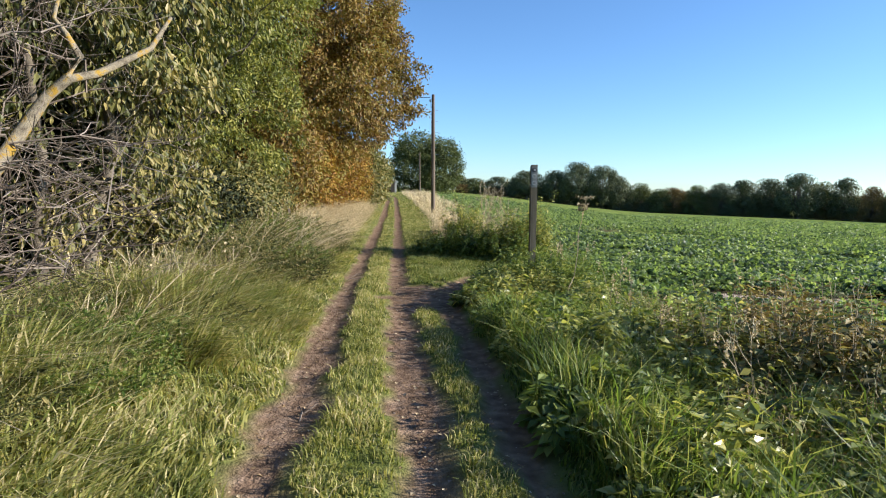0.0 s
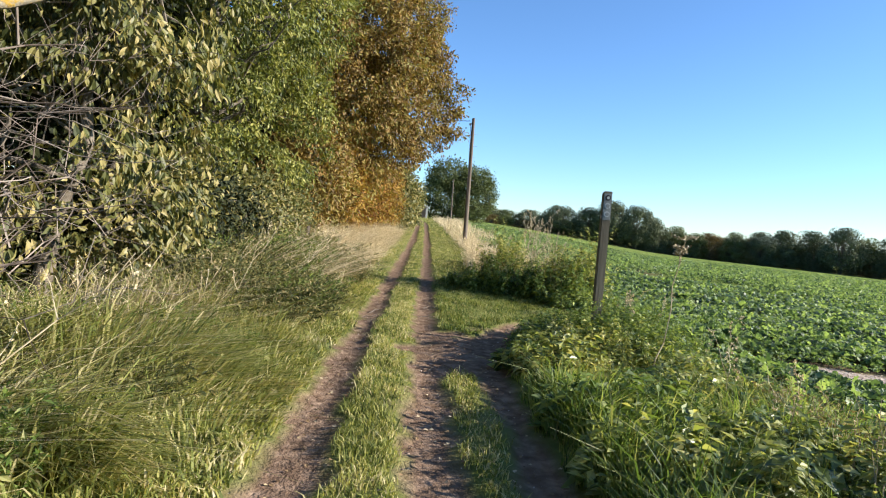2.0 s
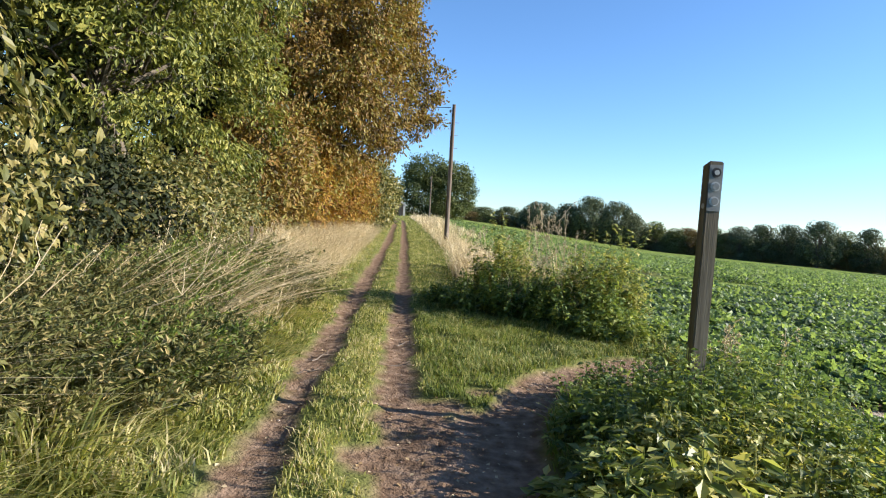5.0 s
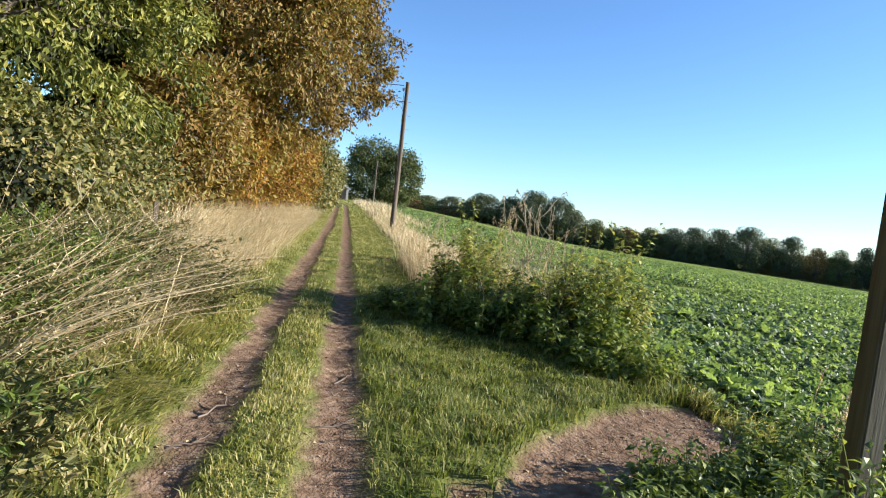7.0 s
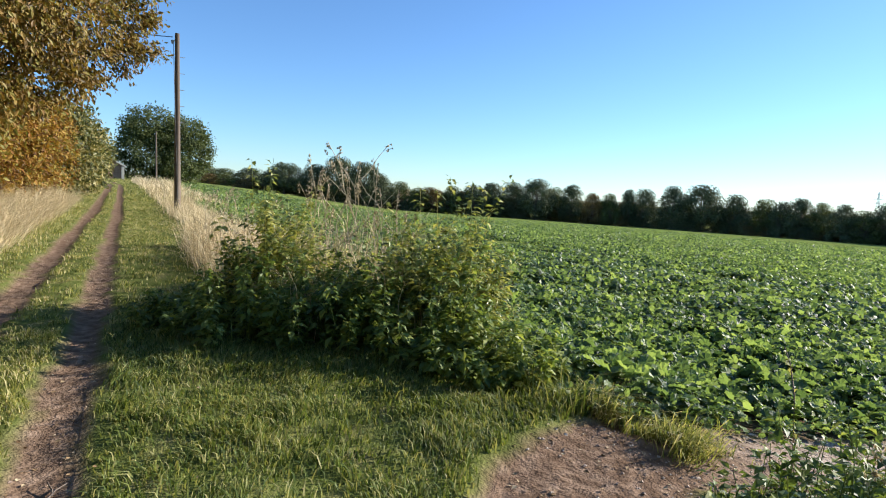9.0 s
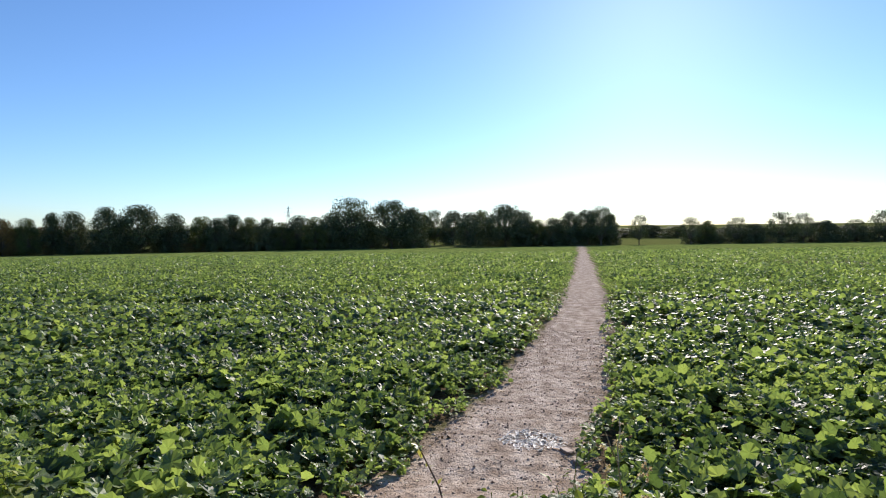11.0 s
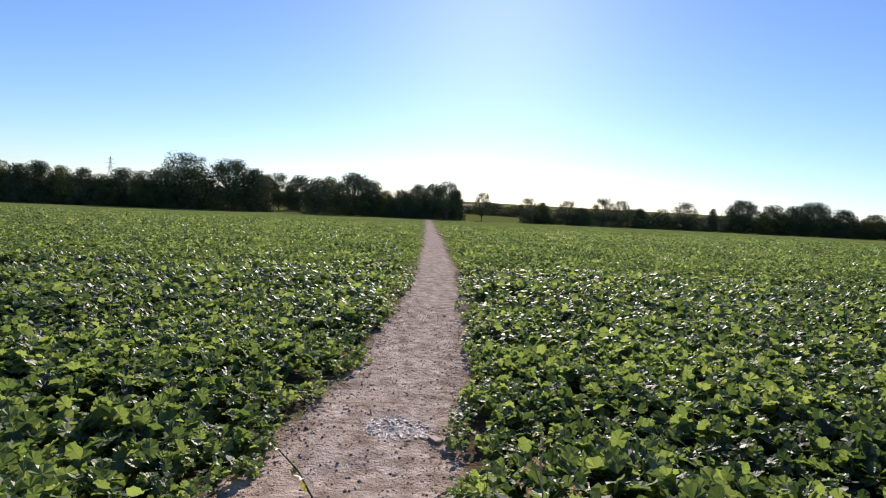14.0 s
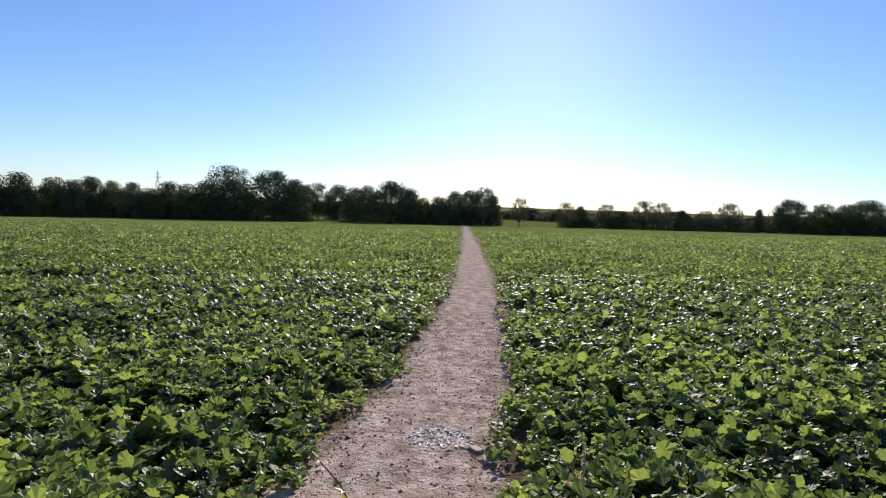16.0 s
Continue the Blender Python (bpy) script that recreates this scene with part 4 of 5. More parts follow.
def leaning_weeds(name, x, y, rx, ry, h, stems, mat, label, lean, leaf=0.07, stalk=None):
    """Rank weeds laid over by the wind: arching stems with narrow leaves along them."""
    z0 = float(land(x, y)) - 0.02
    ob = base(name, x, y, z0, label, "weeds")
    g, gl = Geo(), Geo()
    u = np.linspace(0, 1, 7)
    for i in range(stems):
        a, q = rng.random() * 2 * np.pi, rng.random() ** 0.5
        sx, sy = rx * q * np.cos(a), ry * q * np.sin(a)
        f = float(land(x + sx, y + sy)) - z0 - 0.02
        ln = h * (0.6 + 0.6 * rng.random())
        k = rng.uniform(0.55, 1.25)
        ex, ey = lean[0] * k + rng.normal(0, 0.16), lean[1] * k + rng.normal(0, 0.2)
        rise = ln * (u - 0.3 * k * u ** 2)
        l = np.stack([sx + ex * ln * u ** 1.4, sy + ey * ln * u ** 1.4, f + rise], -1) + rng.normal(0, 0.012, (7, 3)) * u[:, None]
        tube(g, l, np.linspace(0.0048, 0.0018, 7), 3)
        n = 44
        w = rng.random(n) ** 0.6
        p = np.stack([np.interp(w, u, l[:, c]) for c in range(3)], -1)
        along = np.array([ex, ey, 0.5])
        way = along * 0.7 + balls(n) * 0.75
        leaves(gl, NARROW, p, way, balls(n) * 0.7 + np.array([0, 0, 0.8]), leaf * (1.2 - 0.55 * w) * (0.6 + 0.7 * rng.random(n)))
    tagged(g.make("stalk_tangle", stalk or mat, ob), kind="stuff")
    tagged(gl.make("foliage", mat, ob), kind="stuff")
    return ob


def left_verge():
    r = random.Random(9)
    for i in range(44):
        y = 9.2 + i * 0.155
        x = r.uniform(-3.3, -1.75)
        h = r.uniform(0.7, 1.0) * (1.15 if x < -2.4 else 0.85)
        m = r.choice((BROWNGREEN, BROWNGREEN, NETTLE, BROWNGREEN))
        leaning_weeds("hedge_foot_weeds", x, y, 0.5, 0.45, h, 70, m, "dark rank weeds leaning over the verge below the hedge", (r.uniform(0.45, 0.9), r.uniform(-0.1, 0.45)), 0.082, BROWNGREEN)
    for i in range(22):
        y = 2.6 + i * 0.24
        leaning_weeds("verge_weeds", r.uniform(-3.3, -2.1), y, 0.5, 0.4, r.uniform(0.4, 0.65), 40, r.choice((LUSH, LUSH, BROWNGREEN)), "green weeds tangled in the long verge grass", (r.uniform(0.3, 0.9), r.uniform(-0.5, 0.3)), 0.07)
    for i in range(8):
        leaning_weeds("dry_stem_tussock", r.uniform(-2.9, -2.0), r.uniform(10.0, 15.5), 0.35, 0.3, r.uniform(1.0, 1.4), 26, STRAW, "pale dry stems arching over the weeds", (0.85, 0.3), 0.03, STRAW)
    for x, y in ((-3.2, 4.2), (-3.0, 5.2), (-3.3, 6.2), (-3.4, 3.2)):
        weed_clump("hedge_foot_weeds", x, y, 0.5, 0.5, r.uniform(0.6, 0.9), 700, BROWNGREEN, "brownish leafy weeds at the hedge foot", 0.1, 40, OVAL, STALK)
    for i in range(8):
        weed_clump("hedge_foot_weeds", r.uniform(-4.0, -3.2), 16 + i * 3.3, 0.8, 1.2, 0.9, 700, r.choice((DRYWEED, BROWNGREEN)), "rank brownish weeds under the hedge", 0.09, 50, DIAMOND, STALK)
    for i in range(14):
        y = r.uniform(4.5, 15)
        dead_stalk(r.uniform(-3.1, -2.1), y, r.uniform(0.8, 1.4), (r.uniform(0.3, 0.9), r.uniform(-0.2, 0.4)), 0, "leaning pale dead stem at the hedge foot", STRAW, 2)


left_verge()


# ---- post, poles, barn ----
def waymark_post():
    x, y = 2.55, 10.22
    z0 = float(land(x, y)) - 0.05
    top = 1.98 - z0
    ob = base("waymark_post", x, y, z0, "weathered square wooden waymark post with small pale discs", "post")

    def peaked(bm):
        for v in bm.verts:
            if v.co.z > top - 0.06:
                v.co.z -= 0.035 * (v.co.y + 0.07) / 0.14
        return bm

    part("post", peaked(box(-0.058, 0.058, -0.058, 0.058, 0, top, 0.009)), POSTWOOD, ob)
    plate = part("plate", box(-0.054, 0.054, -0.0625, -0.0575, top - 0.4, top - 0.035, 0.002), PLATE, ob, "worn pale grey waymark plate")
    for k, dz in enumerate((0.095, 0.205, 0.32)):
        bm = bmesh.new()
        bmesh.ops.create_cone(bm, cap_ends=True, segments=24, radius1=0.038, radius2=0.038, depth=0.005)
        bmesh.ops.transform(bm, matrix=pose(0, -0.0645, top - dz, 90), verts=bm.verts)
        part("disc", bm, CABLE if k == 0 else DISC, plate, "dark ringed waymark disc" if k == 0 else "pale scuffed waymark disc")
        bm = bmesh.new()
        bmesh.ops.create_cone(bm, cap_ends=True, segments=24, radius1=0.02 if k == 0 else 0.027, radius2=0.02 if k == 0 else 0.027, depth=0.004)
        bmesh.ops.transform(bm, matrix=pose(0.004, -0.068, top - dz, 90), verts=bm.verts)
        part("disc_face", bm, DISC if k == 0 else PLATE, plate, "white centre of the disc" if k == 0 else "faded grey centre of the disc")
    bm = bmesh.new()
    bmesh.ops.create_cone(bm, cap_ends=True, segments=20, radius1=0.022, radius2=0.022, depth=0.005)
    bmesh.ops.transform(bm, matrix=pose(-0.0595, -0.01, top - 0.36, 0, 90), verts=bm.verts)
    part("side_disc", bm, DISC, ob, "small pale disc on the side of the post")
    ob.rotation_euler = (0, radians(-0.5), radians(-4))


waymark_post()


def utility_pole(x, y, height, label):
    z0 = float(land(x, y)) - 0.3
    ob = base("utility_pole", x, y, z0, label, "utility pole", "poles along the track")
    g = Geo()
    u = np.linspace(0, 1, 9)
    tube(g, np.stack([-0.12 * u, 0 * u, (height + 0.3) * u], -1), 0.145 - 0.05 * u, 12)
    g.add([(-0.12, 0, height + 0.31)] + [(-0.12 + 0.095 * math.cos(a), 0.095 * math.sin(a), height + 0.3) for a in np.arange(12) * math.pi / 6], tris=[(0, i + 1, (i + 1) % 12 + 1) for i in range(12)])
    g.make("shaft", POLEWOOD, ob, smooth=True)
    for k in range(9):
        part("step_bolt", box(-0.22 if k % 2 else 0.02, -0.02 if k % 2 else 0.22, -0.012, 0.012, height * (0.55 + 0.045 * k), height * (0.55 + 0.045 * k) + 0.025, 0.004), GREYMETAL, ob)
    bm = bmesh.new()
    bmesh.ops.create_cone(bm, cap_ends=True, segments=12, radius1=0.05, radius2=0.07, depth=0.14)
    bmesh.ops.transform(bm, matrix=pose(-0.3, 0, height - 0.1, 0), verts=bm.verts)
    part("insulator", bm, GREYMETAL, ob)
    part("bracket", box(-0.32, -0.1, -0.02, 0.02, height - 0.04, height, 0.004), GREYMETAL, ob)
    g = Geo()
    tube(g, [(-0.27, -0.02, height - 0.1), (-0.22, -0.1, height * 0.8), (-0.14, -0.13, height * 0.5), (0.0, -0.15, 0.3)], [0.012] * 4, 5)
    g.make("down_lead", CABLE, ob, "thin black lead down the pole")
    return ob


def stake(x, y, h, lean):
    z0 = float(land(x, y)) - 0.05
    ob = base("fence_stake", x, y, z0, "weathered pale wooden stake at the hedge foot", "stake")
    part("stake_shaft", box(-0.04, 0.04, -0.04, 0.04, 0, h, 0.01), POLEWOOD, ob)
    ob.rotation_euler = (0, radians(lean), 0.4)


stake(-3.3, 39.5, 1.3, 2)
stake(-3.2, 19.5, 0.95, -3)

utility_pole(2.96, 39.4, 8.0, "tall weathered wooden utility pole beside the track")
utility_pole(5.6, 108, 7.5, "distant wooden utility pole before a large tree")


def wire(a, b, sag):
    g = Geo()
    u = np.linspace(0, 1, 14)[:, None]
    p = np.array(a) + (np.array(b) - np.array(a)) * u
    p[:, 2] -= sag * 4 * (u * (1 - u))[:, 0]
    tube(g, p, np.full(14, 0.018), 4)
    tagged(g.make("overhead_wire", CABLE), "thin black overhead wire strung from the pole", "wire")


wire((2.66, 39.4, 7.6), (-9, 40.5, 7.9), 0.25)


def barn():
    x, y = -0.3, 116
    z0 = float(land(x, y)) - 0.1
    ob = base("barn", x, y, z0, "small gabled brick barn with a dark slate roof", "building")
    bm = bmesh.new()
    a = [bm.verts.new((xx, yy, zz)) for yy in (0, 7) for xx, zz in ((-5, 0), (1.6, 0), (1.6, 2.3), (-1.7, 4.1), (-5, 2.3))]
    bm.faces.new(a[:5])
    bm.faces.new(a[5:][::-1])
    for i in range(5):
        bm.faces.new((a[(i + 1) % 5], a[i], a[5 + i], a[5 + (i + 1) % 5]))
    bmesh.ops.recalc_face_normals(bm, faces=bm.faces[:])
    part("wall", bm, BRICK, ob)
    for s, xe in ((1, 1.95), (-1, -5.35)):
        bm = bmesh.new()
        a = [bm.verts.new((xx, yy, zz + d)) for d in (0.02, 0.14) for xx, yy, zz in ((xe, -0.3, 2.13), (-1.7, -0.3, 4.13), (-1.7, 7.3, 4.13), (xe, 7.3, 2.13))]
        bm.faces.new(a[:4])
        bm.faces.new(a[4:][::-1])
        for i in range(4):
            bm.faces.new((a[i], a[(i + 1) % 4], a[4 + (i + 1) % 4], a[4 + i]))
        bmesh.ops.recalc_face_normals(bm, faces=bm.faces[:])
        part("roof", bm, SLATE, ob)
        bm = bmesh.new()
        a = [bm.verts.new((xx, yy, zz)) for yy in (-0.36, -0.31) for xx, zz in ((xe, 2.0), (-1.7, 4.0), (-1.7, 4.28), (xe, 2.28))]
        bm.faces.new(a[:4])
        bm.faces.new(a[4:][::-1])
        for i in range(4):
            bm.faces.new((a[i], a[(i + 1) % 4], a[4 + (i + 1) % 4], a[4 + i]))
        bmesh.ops.recalc_face_normals(bm, faces=bm.faces[:])
        part("bargeboard", bm, RENDER_WALL, ob, "pale painted bargeboard")
    part("corner_pier", box(1.35, 1.75, -0.2, 0.2, 0, 2.1, 0.02), RENDER_WALL, ob, "pale rendered corner pier")


barn()

tree("big_tree", 7.7, 122, [(-3.2, 0, 4.8, 4.6, 4.4, 4.9), (2.6, 0, 4.8, 4.8, 4.4, 4.8), (-2.4, 0, 9.0, 4.2, 4, 3.4), (2.6, 1, 8.2, 4.2, 4, 3.2)], "large rounded grey-green tree at the end of the track",
     FARLEAF, 760, 46, 0.34, [(0, 0, 0.3, 0.2, 6, 0.35)], DIAMOND, 0.8, 0.2, limbs=20, wide=1.3)


# ---- distant woodland ----
def woodland_kind(name, label, mat, wide, seed, lobes=26, airy=0.0, trunk=0.16):
    """A far tree ten metres high: a short trunk with limbs and a billowing crown of many leaf clumps."""
    q = np.random.default_rng(seed)
    ob = base(name, 0, 0, 0, label, "tree", "far woodland")
    g, gl = Geo(), Geo()
    tube(g, [(0, 0, 0), (0.1, 0, 1.6), (0.15, 0.1, 4.5)], [0.36, 0.28, 0.16], 7)
    lo = 10 * trunk
    for i in range(lobes):
        a, u = i * 2.4 + q.random() * 0.8, (i + 0.5) / lobes
        z = lo + 0.7 + (8.4 - lo) * u ** 1.25
        ring = wide * 10 * math.sqrt(max(0.02, 1 - ((z - lo - 2.4) / (9.2 - lo - 2.0)) ** 2 if z > lo + 2.4 else 1.0 - 0.25 * (1 - (z - lo) / 2.4)))
        rr = q.uniform(1.0, 1.75) * (0.75 + wide)
        c = np.array([math.cos(a) * max(0, ring - rr * 0.8) * q.uniform(0.75, 1.1), math.sin(a) * max(0, ring - rr * 0.8) * q.uniform(0.75, 1.1), min(z + q.normal(0, 0.35), 10.0 - rr * 0.75)])
        tube(g, [(0.1, 0, 1.6), (c + np.array([0.1, 0, 2.5])) / 2, c], [0.13, 0.09, 0.04], 4)
        n = int(270 * (1 - 0.5 * airy))
        d = q.normal(0, 1, (n, 3))
        d /= np.linalg.norm(d, axis=1, keepdims=True)
        r = rr * np.where(q.random(n) < 0.75, q.uniform(0.86, 1.04, n), q.uniform(0.3, 0.85, n))
        p = c + d * r[:, None] * np.array([1, 1, 0.8 - 0.2 * airy])
        p[:, 2] = np.maximum(p[:, 2], 0.4)
        t = np.cross(d, q.normal(0, 1, (n, 3)))
        leaves(gl, BROAD, p - t * 0.15, t, d + q.normal(0, 0.35, (n, 3)), 0.25 * (0.7 + 0.6 * q.random(n)))
    g.make("trunk", BARK, ob)
    tagged(gl.make("crown", mat, ob), kind="stuff")
    return ob


def far_woods():
    kinds = [woodland_kind("woodland_tree", "broad dark green oak at the far field edge", WOODS, 0.56, 21, 46),
             woodland_kind("woodland_tree", "rounded dark green tree at the far field edge", WOODS, 0.46, 22, 40, 0, 0.03),
             woodland_kind("woodland_tree", "tall dark green tree at the far field edge", WOODS, 0.36, 23, 36, 0.1, 0.06),
             woodland_kind("woodland_tree", "russet brown tree at the far field edge", BROWNWOODS, 0.5, 24, 40, 0, 0.02),
             woodland_kind("woodland_tree", "grey-green tree at the far field edge", FARLEAF, 0.44, 25, 38, 0, 0.03),
             woodland_kind("woodland_tree", "open-crowned dark oak at the far field edge", WOODS, 0.6, 26, 30, 0.6, 0.2),
             woodland_kind("woodland_bush", "low dark bush at the far field edge", WOODS, 0.9, 27, 60, 0, 0.0),
             woodland_kind("woodland_bush", "low russet bush at the far field edge", BROWNWOODS, 0.85, 28, 60, 0, 0.0)]
    r = random.Random(12)
    first = set()

    def put(k, b, d, top, half, rise=None):
        """bearing in degrees, distance, level of the top, half width in metres"""
        x, y = d * math.sin(radians(b)), d * math.cos(radians(b)) + 5
        z = float(land(x, y)) - 0.3
        h = rise or 1.07 * (top - z)
        m = pose(x, y, z, 0, 0, r.uniform(0, 360))
        if k not in first:
            first.add(k)
            t = kinds[k]
            t.matrix_basis = m
        else:
            t = copy_thing(kinds[k], m)
        w = (1.0 if k > 5 else 1.1) * half / ((0.56, 0.46, 0.36, 0.5, 0.44, 0.6, 0.9, 0.85)[k] * 10)
        t.scale = (w, w, h / 10)

    # kind, bearing, level of the top, half width
    for k, b, top, half in ((3, 7.2, 3.8, 3.5), (4, 8.4, 4.1, 3.2), (3, 10.3, 2.8, 4.6), (0, 13.6, 8.3, 6.6), (0, 16.3, 8.4, 5.6), (0, 18.5, 11.0, 7.2), (0, 20.8, 9.9, 6.4), (1, 22.4, 6.6, 5.0)):
        put(k, b, 205, top, half)
    for k, b, top, half in ((4, 24.3, 4.6, 4.2), (3, 27.2, 3.2, 5.4), (4, 26.0, 2.8, 4.0), (3, 30.0, 1.4, 4.5), (4, 29.2, 4.0, 4.5), (1, 31.2, 4.7, 5), (2, 33.0, 5.7, 5), (1, 35.0, 6.2, 5.5), (0, 37.1, 7.5, 6.2), (2, 40.4, 6.4, 4.4),
                            (4, 38.9, 5.4, 4.2), (3, 42.3, 4.0, 3.6), (4, 43.8, 4.2, 3.6), (2, 45.5, 5.8, 3.0), (1, 46.9, 6.2, 4.4), (1, 49.3, 7.4, 5.2), (0, 51.7, 8.0, 7.0), (3, 54.4, 1.6, 3.0), (1, 54.3, 5.7, 4.4), (4, 56.6, 4.9, 4.6),
                            (2, 59.1, 5.6, 4.4), (1, 57.8, 4.4, 4.4), (4, 60.6, 4.6, 4.2), (1, 62.0, 4.4, 4.2), (4, 63.4, 3.0, 4.4), (1, 64.9, 5.2, 4.6), (4, 66.3, 4.6, 4.2), (1, 67.8, 5.8, 5.0), (5, 69.8, 11.2, 8.0), (1, 70.0, 6.8, 7.0),
                            (0, 73.5, 9.7, 8.0), (1, 75.6, 7.6, 5.0)):
        put(k, b, 205 + r.uniform(-2, 6), top, half)
    for k, b, top, half in ((4, 76.9, 6.9, 6.0), (5, 78.0, 8.3, 5.0), (1, 79.8, 7.4, 6.5), (4, 82.6, 7.6, 6.0)):
        put(k, b, 262, top + 0.6, half)
    for k, b, top, half in ((1, 81.1, 5.8, 5.8), (0, 84.5, 8.2, 7.4), (1, 86.2, 6.4, 4.6), (4, 87.6, 3.5, 3.6), (1, 89.0, 4.0, 4.0), (1, 90.5, 6.0, 4.6), (0, 92.2, 6.4, 5.6), (5, 93.4, 7.9, 5.0), (2, 94.2, 5.4, 3.0),
                            (5, 96.8, 5.0, 3.0), (5, 101.2, 4.0, 3.4), (4, 102.6, 2.6, 3.4), (5, 104.9, 3.9, 3.4), (1, 106.3, 1.6, 3.4), (5, 108.3, 5.4, 4.2), (5, 109.9, 4.9, 3.0), (1, 111.6, 2.4, 3.0), (5, 113.4, 2.8, 3.0),
                            (5, 115.4, 5.4, 4.2), (2, 117.7, 3.5, 1.6), (0, 120.0, 6.4, 5.2), (4, 122.4, 5.5, 4.6), (1, 124.0, 5.6, 4.6), (0, 125.4, 6.7, 5.6), (1, 127.5, 5.2, 4.2), (4, 129.5, 4.2, 4.2), (1, 131.6, 4.0, 4.4),
                            (4, 134.0, 4.5, 5), (1, 137.0, 4.6, 5), (4, 140.0, 5.0, 5)):
        put(k, b, 205 + r.uniform(-2, 4), top, half)
    # hedge and undergrowth along the field edge
    b = 11.5
    while b < 142:
        if not 76.5 < b < 83.5 and not 95.0 < b < 100.3:
            put(r.choice((6, 6, 6, 7)) if b < 66 else 6, b, 207 + r.uniform(-2, 3), 0, r.uniform(4.0, 5.4), r.uniform(3.2, 4.6))
        b += 1.5
    # wooded rise behind
    b = 4.0
    while b < 142:
        put(r.choice((1, 3, 4, 1)) if 22 < b < 50 else r.choice((1, 4, 0)), b, 330 + r.uniform(0, 40), 0, r.uniform(8, 11), r.uniform(8, 10.5) if b < 78 else r.uniform(5, 8))
        b += 2.2


far_woods()


def pylon():
    b, d = 64.5, 620
    x, y = d * math.sin(radians(b)), d * math.cos(radians(b))
    z0 = float(land(x, y))
    ob = base("electricity_pylon", x, y, z0, "distant grey steel lattice pylon above the woods", "pylon")
    g = Geo()
    H = 24.0 - z0
    for sx, sy in ((1, 1), (1, -1), (-1, -1), (-1, 1)):
        tube(g, [(3.4 * sx, 3.4 * sy, 0), (1.0 * sx, 1.0 * sy, H * 0.6), (0.2 * sx, 0.2 * sy, H)], [0.15, 0.13, 0.1], 4)
    for k in range(9):
        z, z2 = H * k / 9, H * (k + 1) / 9
        w = lambda q: np.interp(q, [0, H * 0.6, H], [3.4, 1.0, 0.2])
        for s in (1, -1):
            tube(g, [(-w(z), s * w(z), z), (w(z2), s * w(z2), z2)], [0.08, 0.08], 3)
            tube(g, [(s * w(z), w(z), z), (s * w(z2), -w(z2), z2)], [0.08, 0.08], 3)
    g.make("lattice_tower", GREYMETAL, ob)
    for z, w in ((H * 0.66, 3.4), (H * 0.79, 4.2), (H * 0.91, 3.0)):
        g = Geo()
        tube(g, [(-w * 0.7, w * 0.7, z), (0, 0, z + 0.6), (w * 0.7, -w * 0.7, z)], [0.14, 0.25, 0.14], 4)
        g.make("crossarm", GREYMETAL, ob)


pylon()


# ---- litter on the track ----
def litter():
    n = 9000
    x, y = spread(n, -1.6, 5.0, -1, 17)
    k = bare_gap(x, y) < 0.03
    k[::9] = True
    x2, y2 = spread(16000, 4.0, 16, 9, 14)
    g2 = branch_gap(x2, y2)
    k2 = (g2 < 0.12) & (rng.random(16000) < np.exp(-((g2 + 0.02) / 0.2) ** 2) * 0.8 + 0.012)
    x, y = np.concatenate([x[k], x2[k2]]), np.concatenate([y[k], y2[k2]])
    n = len(x)
    g = Geo()
    leaves(g, DIAMOND, np.stack([x, y, land(x, y) + 0.008], -1), balls(n) * np.array([1, 1, 0.25]), balls(n) * 0.35 + np.array([0, 0, 1]), 0.028 * (0.5 + rng.random(n)), 1.5)
    tagged(g.make("fallen_leaves", LITTER), "small withered leaves and straw bits on the bare track", "leaf litter", kind="stuff")
    n = 80000
    x, y = spread(n, -1, 14, -1, 14)
    k = (bare_gap(x, y) < 0.02) & ((x > 3.0) | (rng.random(n) < 0.05))
    x, y = x[k], y[k]
    n = len(x)
    oc = np.array([(1, 0, 0), (-1, 0, 0), (0, 1, 0), (0, -1, 0), (0, 0, 0.7), (0, 0, -0.6)], float)
    of = [(0, 2, 4), (2, 1, 4), (1, 3, 4), (3, 0, 4), (2, 0, 5), (1, 2, 5), (3, 1, 5), (0, 3, 5)]
    g = Geo()
    leaves(g, (oc, of), np.stack([x, y, land(x, y) + 0.002], -1), balls(n) * np.array([1, 1, 0.3]), balls(n) * 0.5 + np.array([0, 0, 1]), 0.003 + 0.016 * rng.random(n) ** 5)
    tagged(g.make("pebbles", STONE), "small clods and pebbles on the bare earth path", "pebbles", kind="stuff")


litter()


def crushed_straw(x, y, rx, ry, n):
    """A scatter of bleached trodden straw."""
    q = np.random.default_rng(31)
    a, d = q.random(n) * 2 * np.pi, q.random(n) ** 0.7
    px, py = x + rx * d * np.cos(a), y + ry * d * np.sin(a)
    g = Geo()
    leaves(g, NARROW, np.stack([px, py, land(px, py) + 0.008], -1), balls(n) * np.array([1, 1, 0.02]), balls(n) * 0.05 + np.array([0.1, 0, 1]), 0.02 + 0.05 * q.random(n), 1.6)
    tagged(g.make("trodden_straw", BLEACHED), "bleached trodden straw lying on the earth path", "straw", kind="stuff")


crushed_straw(7.05, 11.4, 0.3, 0.3, 420)


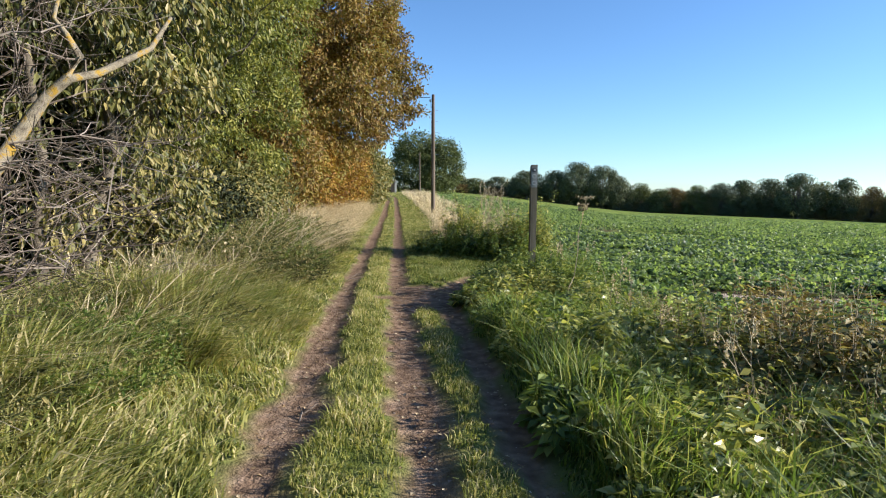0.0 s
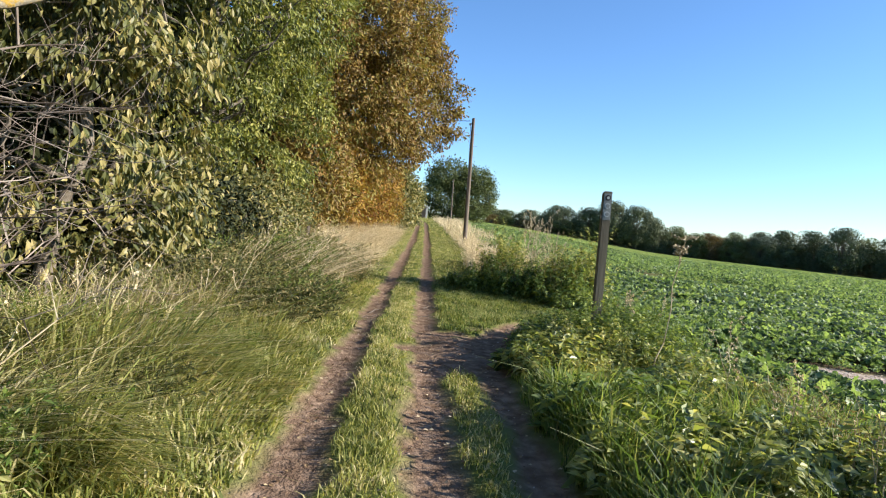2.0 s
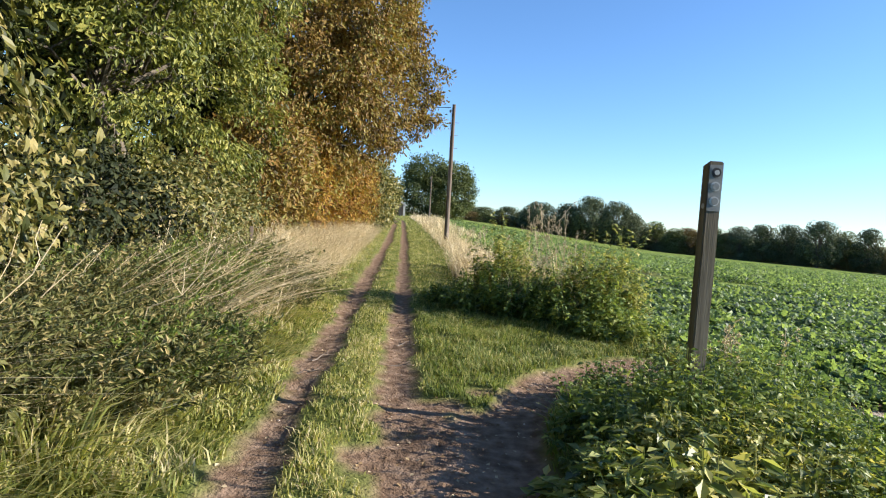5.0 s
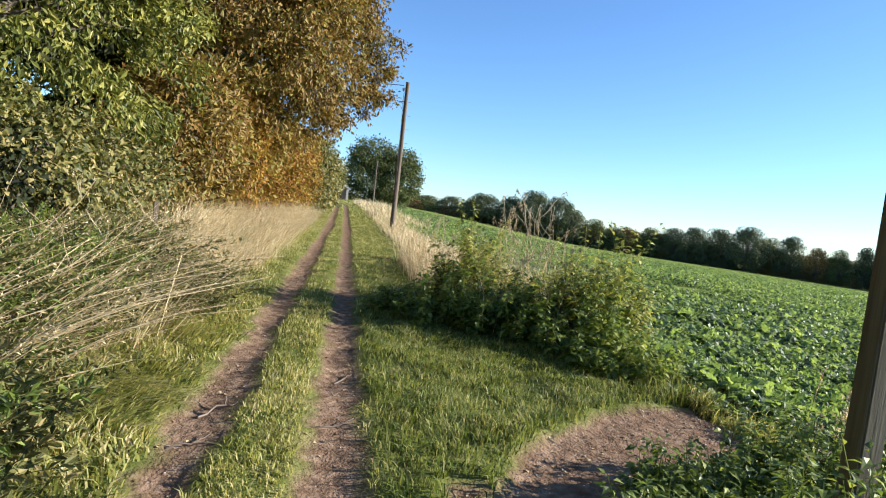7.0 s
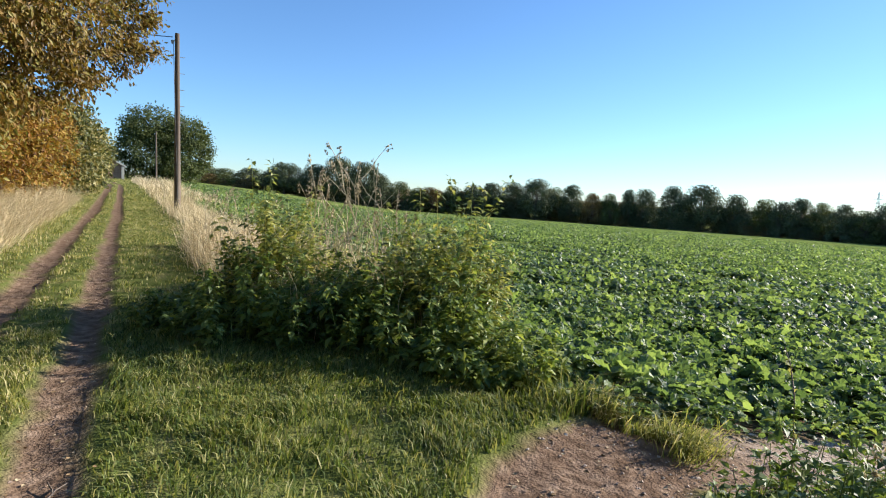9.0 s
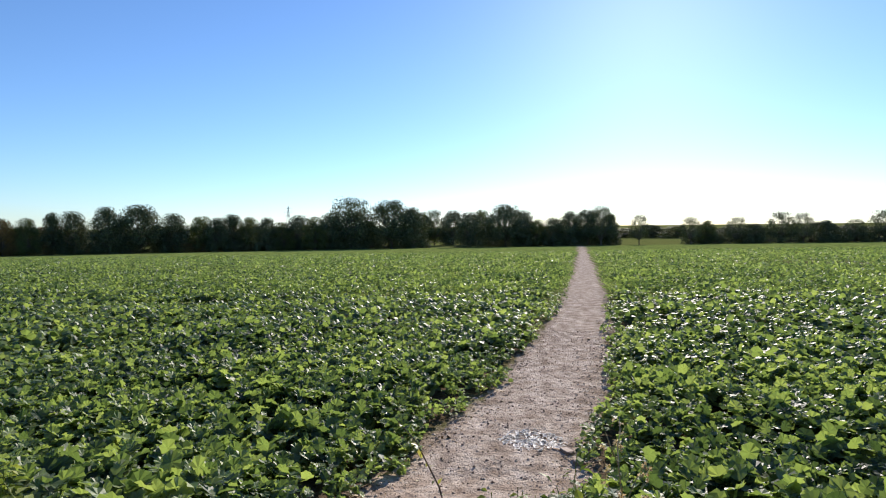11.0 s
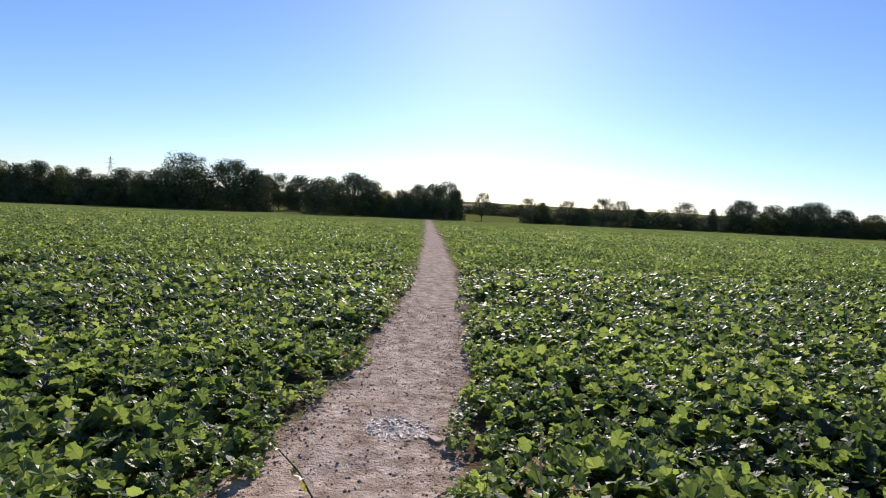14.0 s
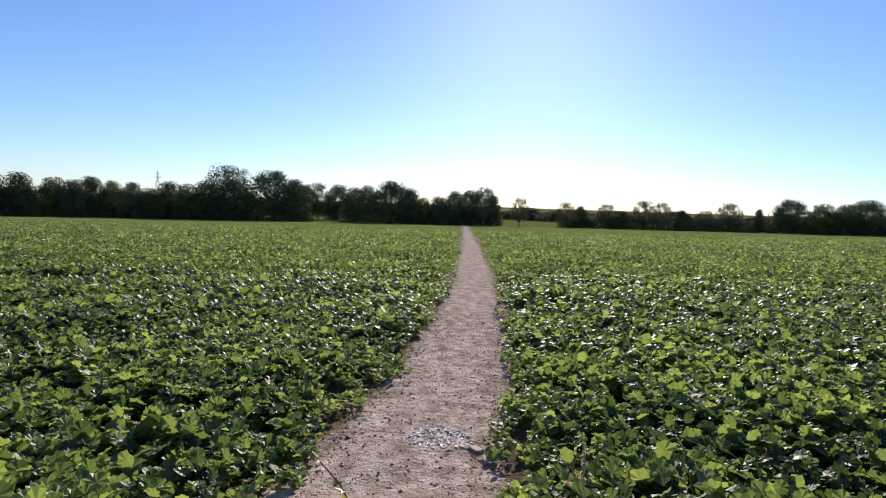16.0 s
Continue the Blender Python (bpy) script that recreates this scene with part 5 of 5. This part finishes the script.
def clods(n):
    """Lumps of dry earth along the edges of the field path."""
    x, y = spread(n, 3.6, 22, 9, 14)
    gap = branch_gap(x, y, 6)
    k = (gap < 0.1) & (rng.random(n) < np.exp(-((gap + 0.05) / 0.18) ** 2) + 0.1)
    x, y = x[k], y[k]
    m = len(x)
    oc = np.array([(1, 0, 0), (0.3, 0.8, 0.1), (-0.7, 0.6, 0), (-0.9, -0.4, 0.1), (0, -0.9, 0), (0.7, -0.6, 0.1), (0.1, 0, 0.4)], float)
    of = [(6, i, (i + 1) % 6) for i in range(6)]
    g = Geo()
    leaves(g, (oc, of), np.stack([x, y, land(x, y) - 0.002], -1), balls(m) * np.array([1, 1, 0.2]), balls(m) * 0.3 + np.array([0, 0, 1]), 0.008 + 0.03 * rng.random(m) ** 3)
    tagged(g.make("earth_clods", EARTHCLOD), "dry pale earth clods along the path edges", "clods", kind="stuff")


clods(13000)


def fallen_twig(x, y, a, ln):
    z = float(land(x, y)) + 0.012
    ob = base("fallen_twig", x, y, z, "forked dead twig lying on the rut", "twig")
    g = Geo()
    w = np.array([math.cos(a), math.sin(a), 0.08])
    l = bent(-w * ln / 2, w * ln / 2, 0.12, 6)
    tube(g, l, np.linspace(0.009, 0.004, 6), 5)
    s = l[3]
    tube(g, bent(s, s + np.array([math.cos(a + 0.8), math.sin(a + 0.8), 0.15]) * ln * 0.4, 0.1, 4), np.linspace(0.006, 0.003, 4), 4)
    g.make("stick", TWIG, ob)


for tw in ((-0.65, 12.3, 0.9, 0.35), (-0.72, 11.6, 0.2, 0.4), (0.25, 13.3, 1.0, 0.3), (-0.6, 4.2, 1.2, 0.35), (0.2, 12.1, 0.1, 0.3)):
    fallen_twig(*tw)


def flat_stone(x, y, a, w, d):
    """A worn slab half sunk in the path."""
    z = float(land(x, y))
    ob = base("flat_stone", x, y, z - 0.01, "small pale flat stone lying on the earth path", "stone")
    bm = bmesh.new()
    ring = [(math.cos(k * math.pi / 4 + 0.3) * w * (0.85 + 0.3 * LATTICE[k, 5]), math.sin(k * math.pi / 4 + 0.3) * d * (0.85 + 0.3 * LATTICE[k, 9])) for k in range(8)]
    low = [bm.verts.new((p[0], p[1], 0)) for p in ring]
    top = [bm.verts.new((p[0] * 0.82, p[1] * 0.82, 0.03 + 0.012 * LATTICE[k, 2])) for k, p in enumerate(ring)]
    bm.faces.new(top)
    for k in range(8):
        bm.faces.new((low[k], low[(k + 1) % 8], top[(k + 1) % 8], top[k]))
    bmesh.ops.recalc_face_normals(bm, faces=bm.faces[:])
    part("slab", bm, STONE, ob)
    ob.rotation_euler = (0.05, 0.04, a)


flat_stone(6.8, 11.08, 0.3, 0.095, 0.065)
flat_stone(6.55, 10.98, 1.3, 0.07, 0.05)
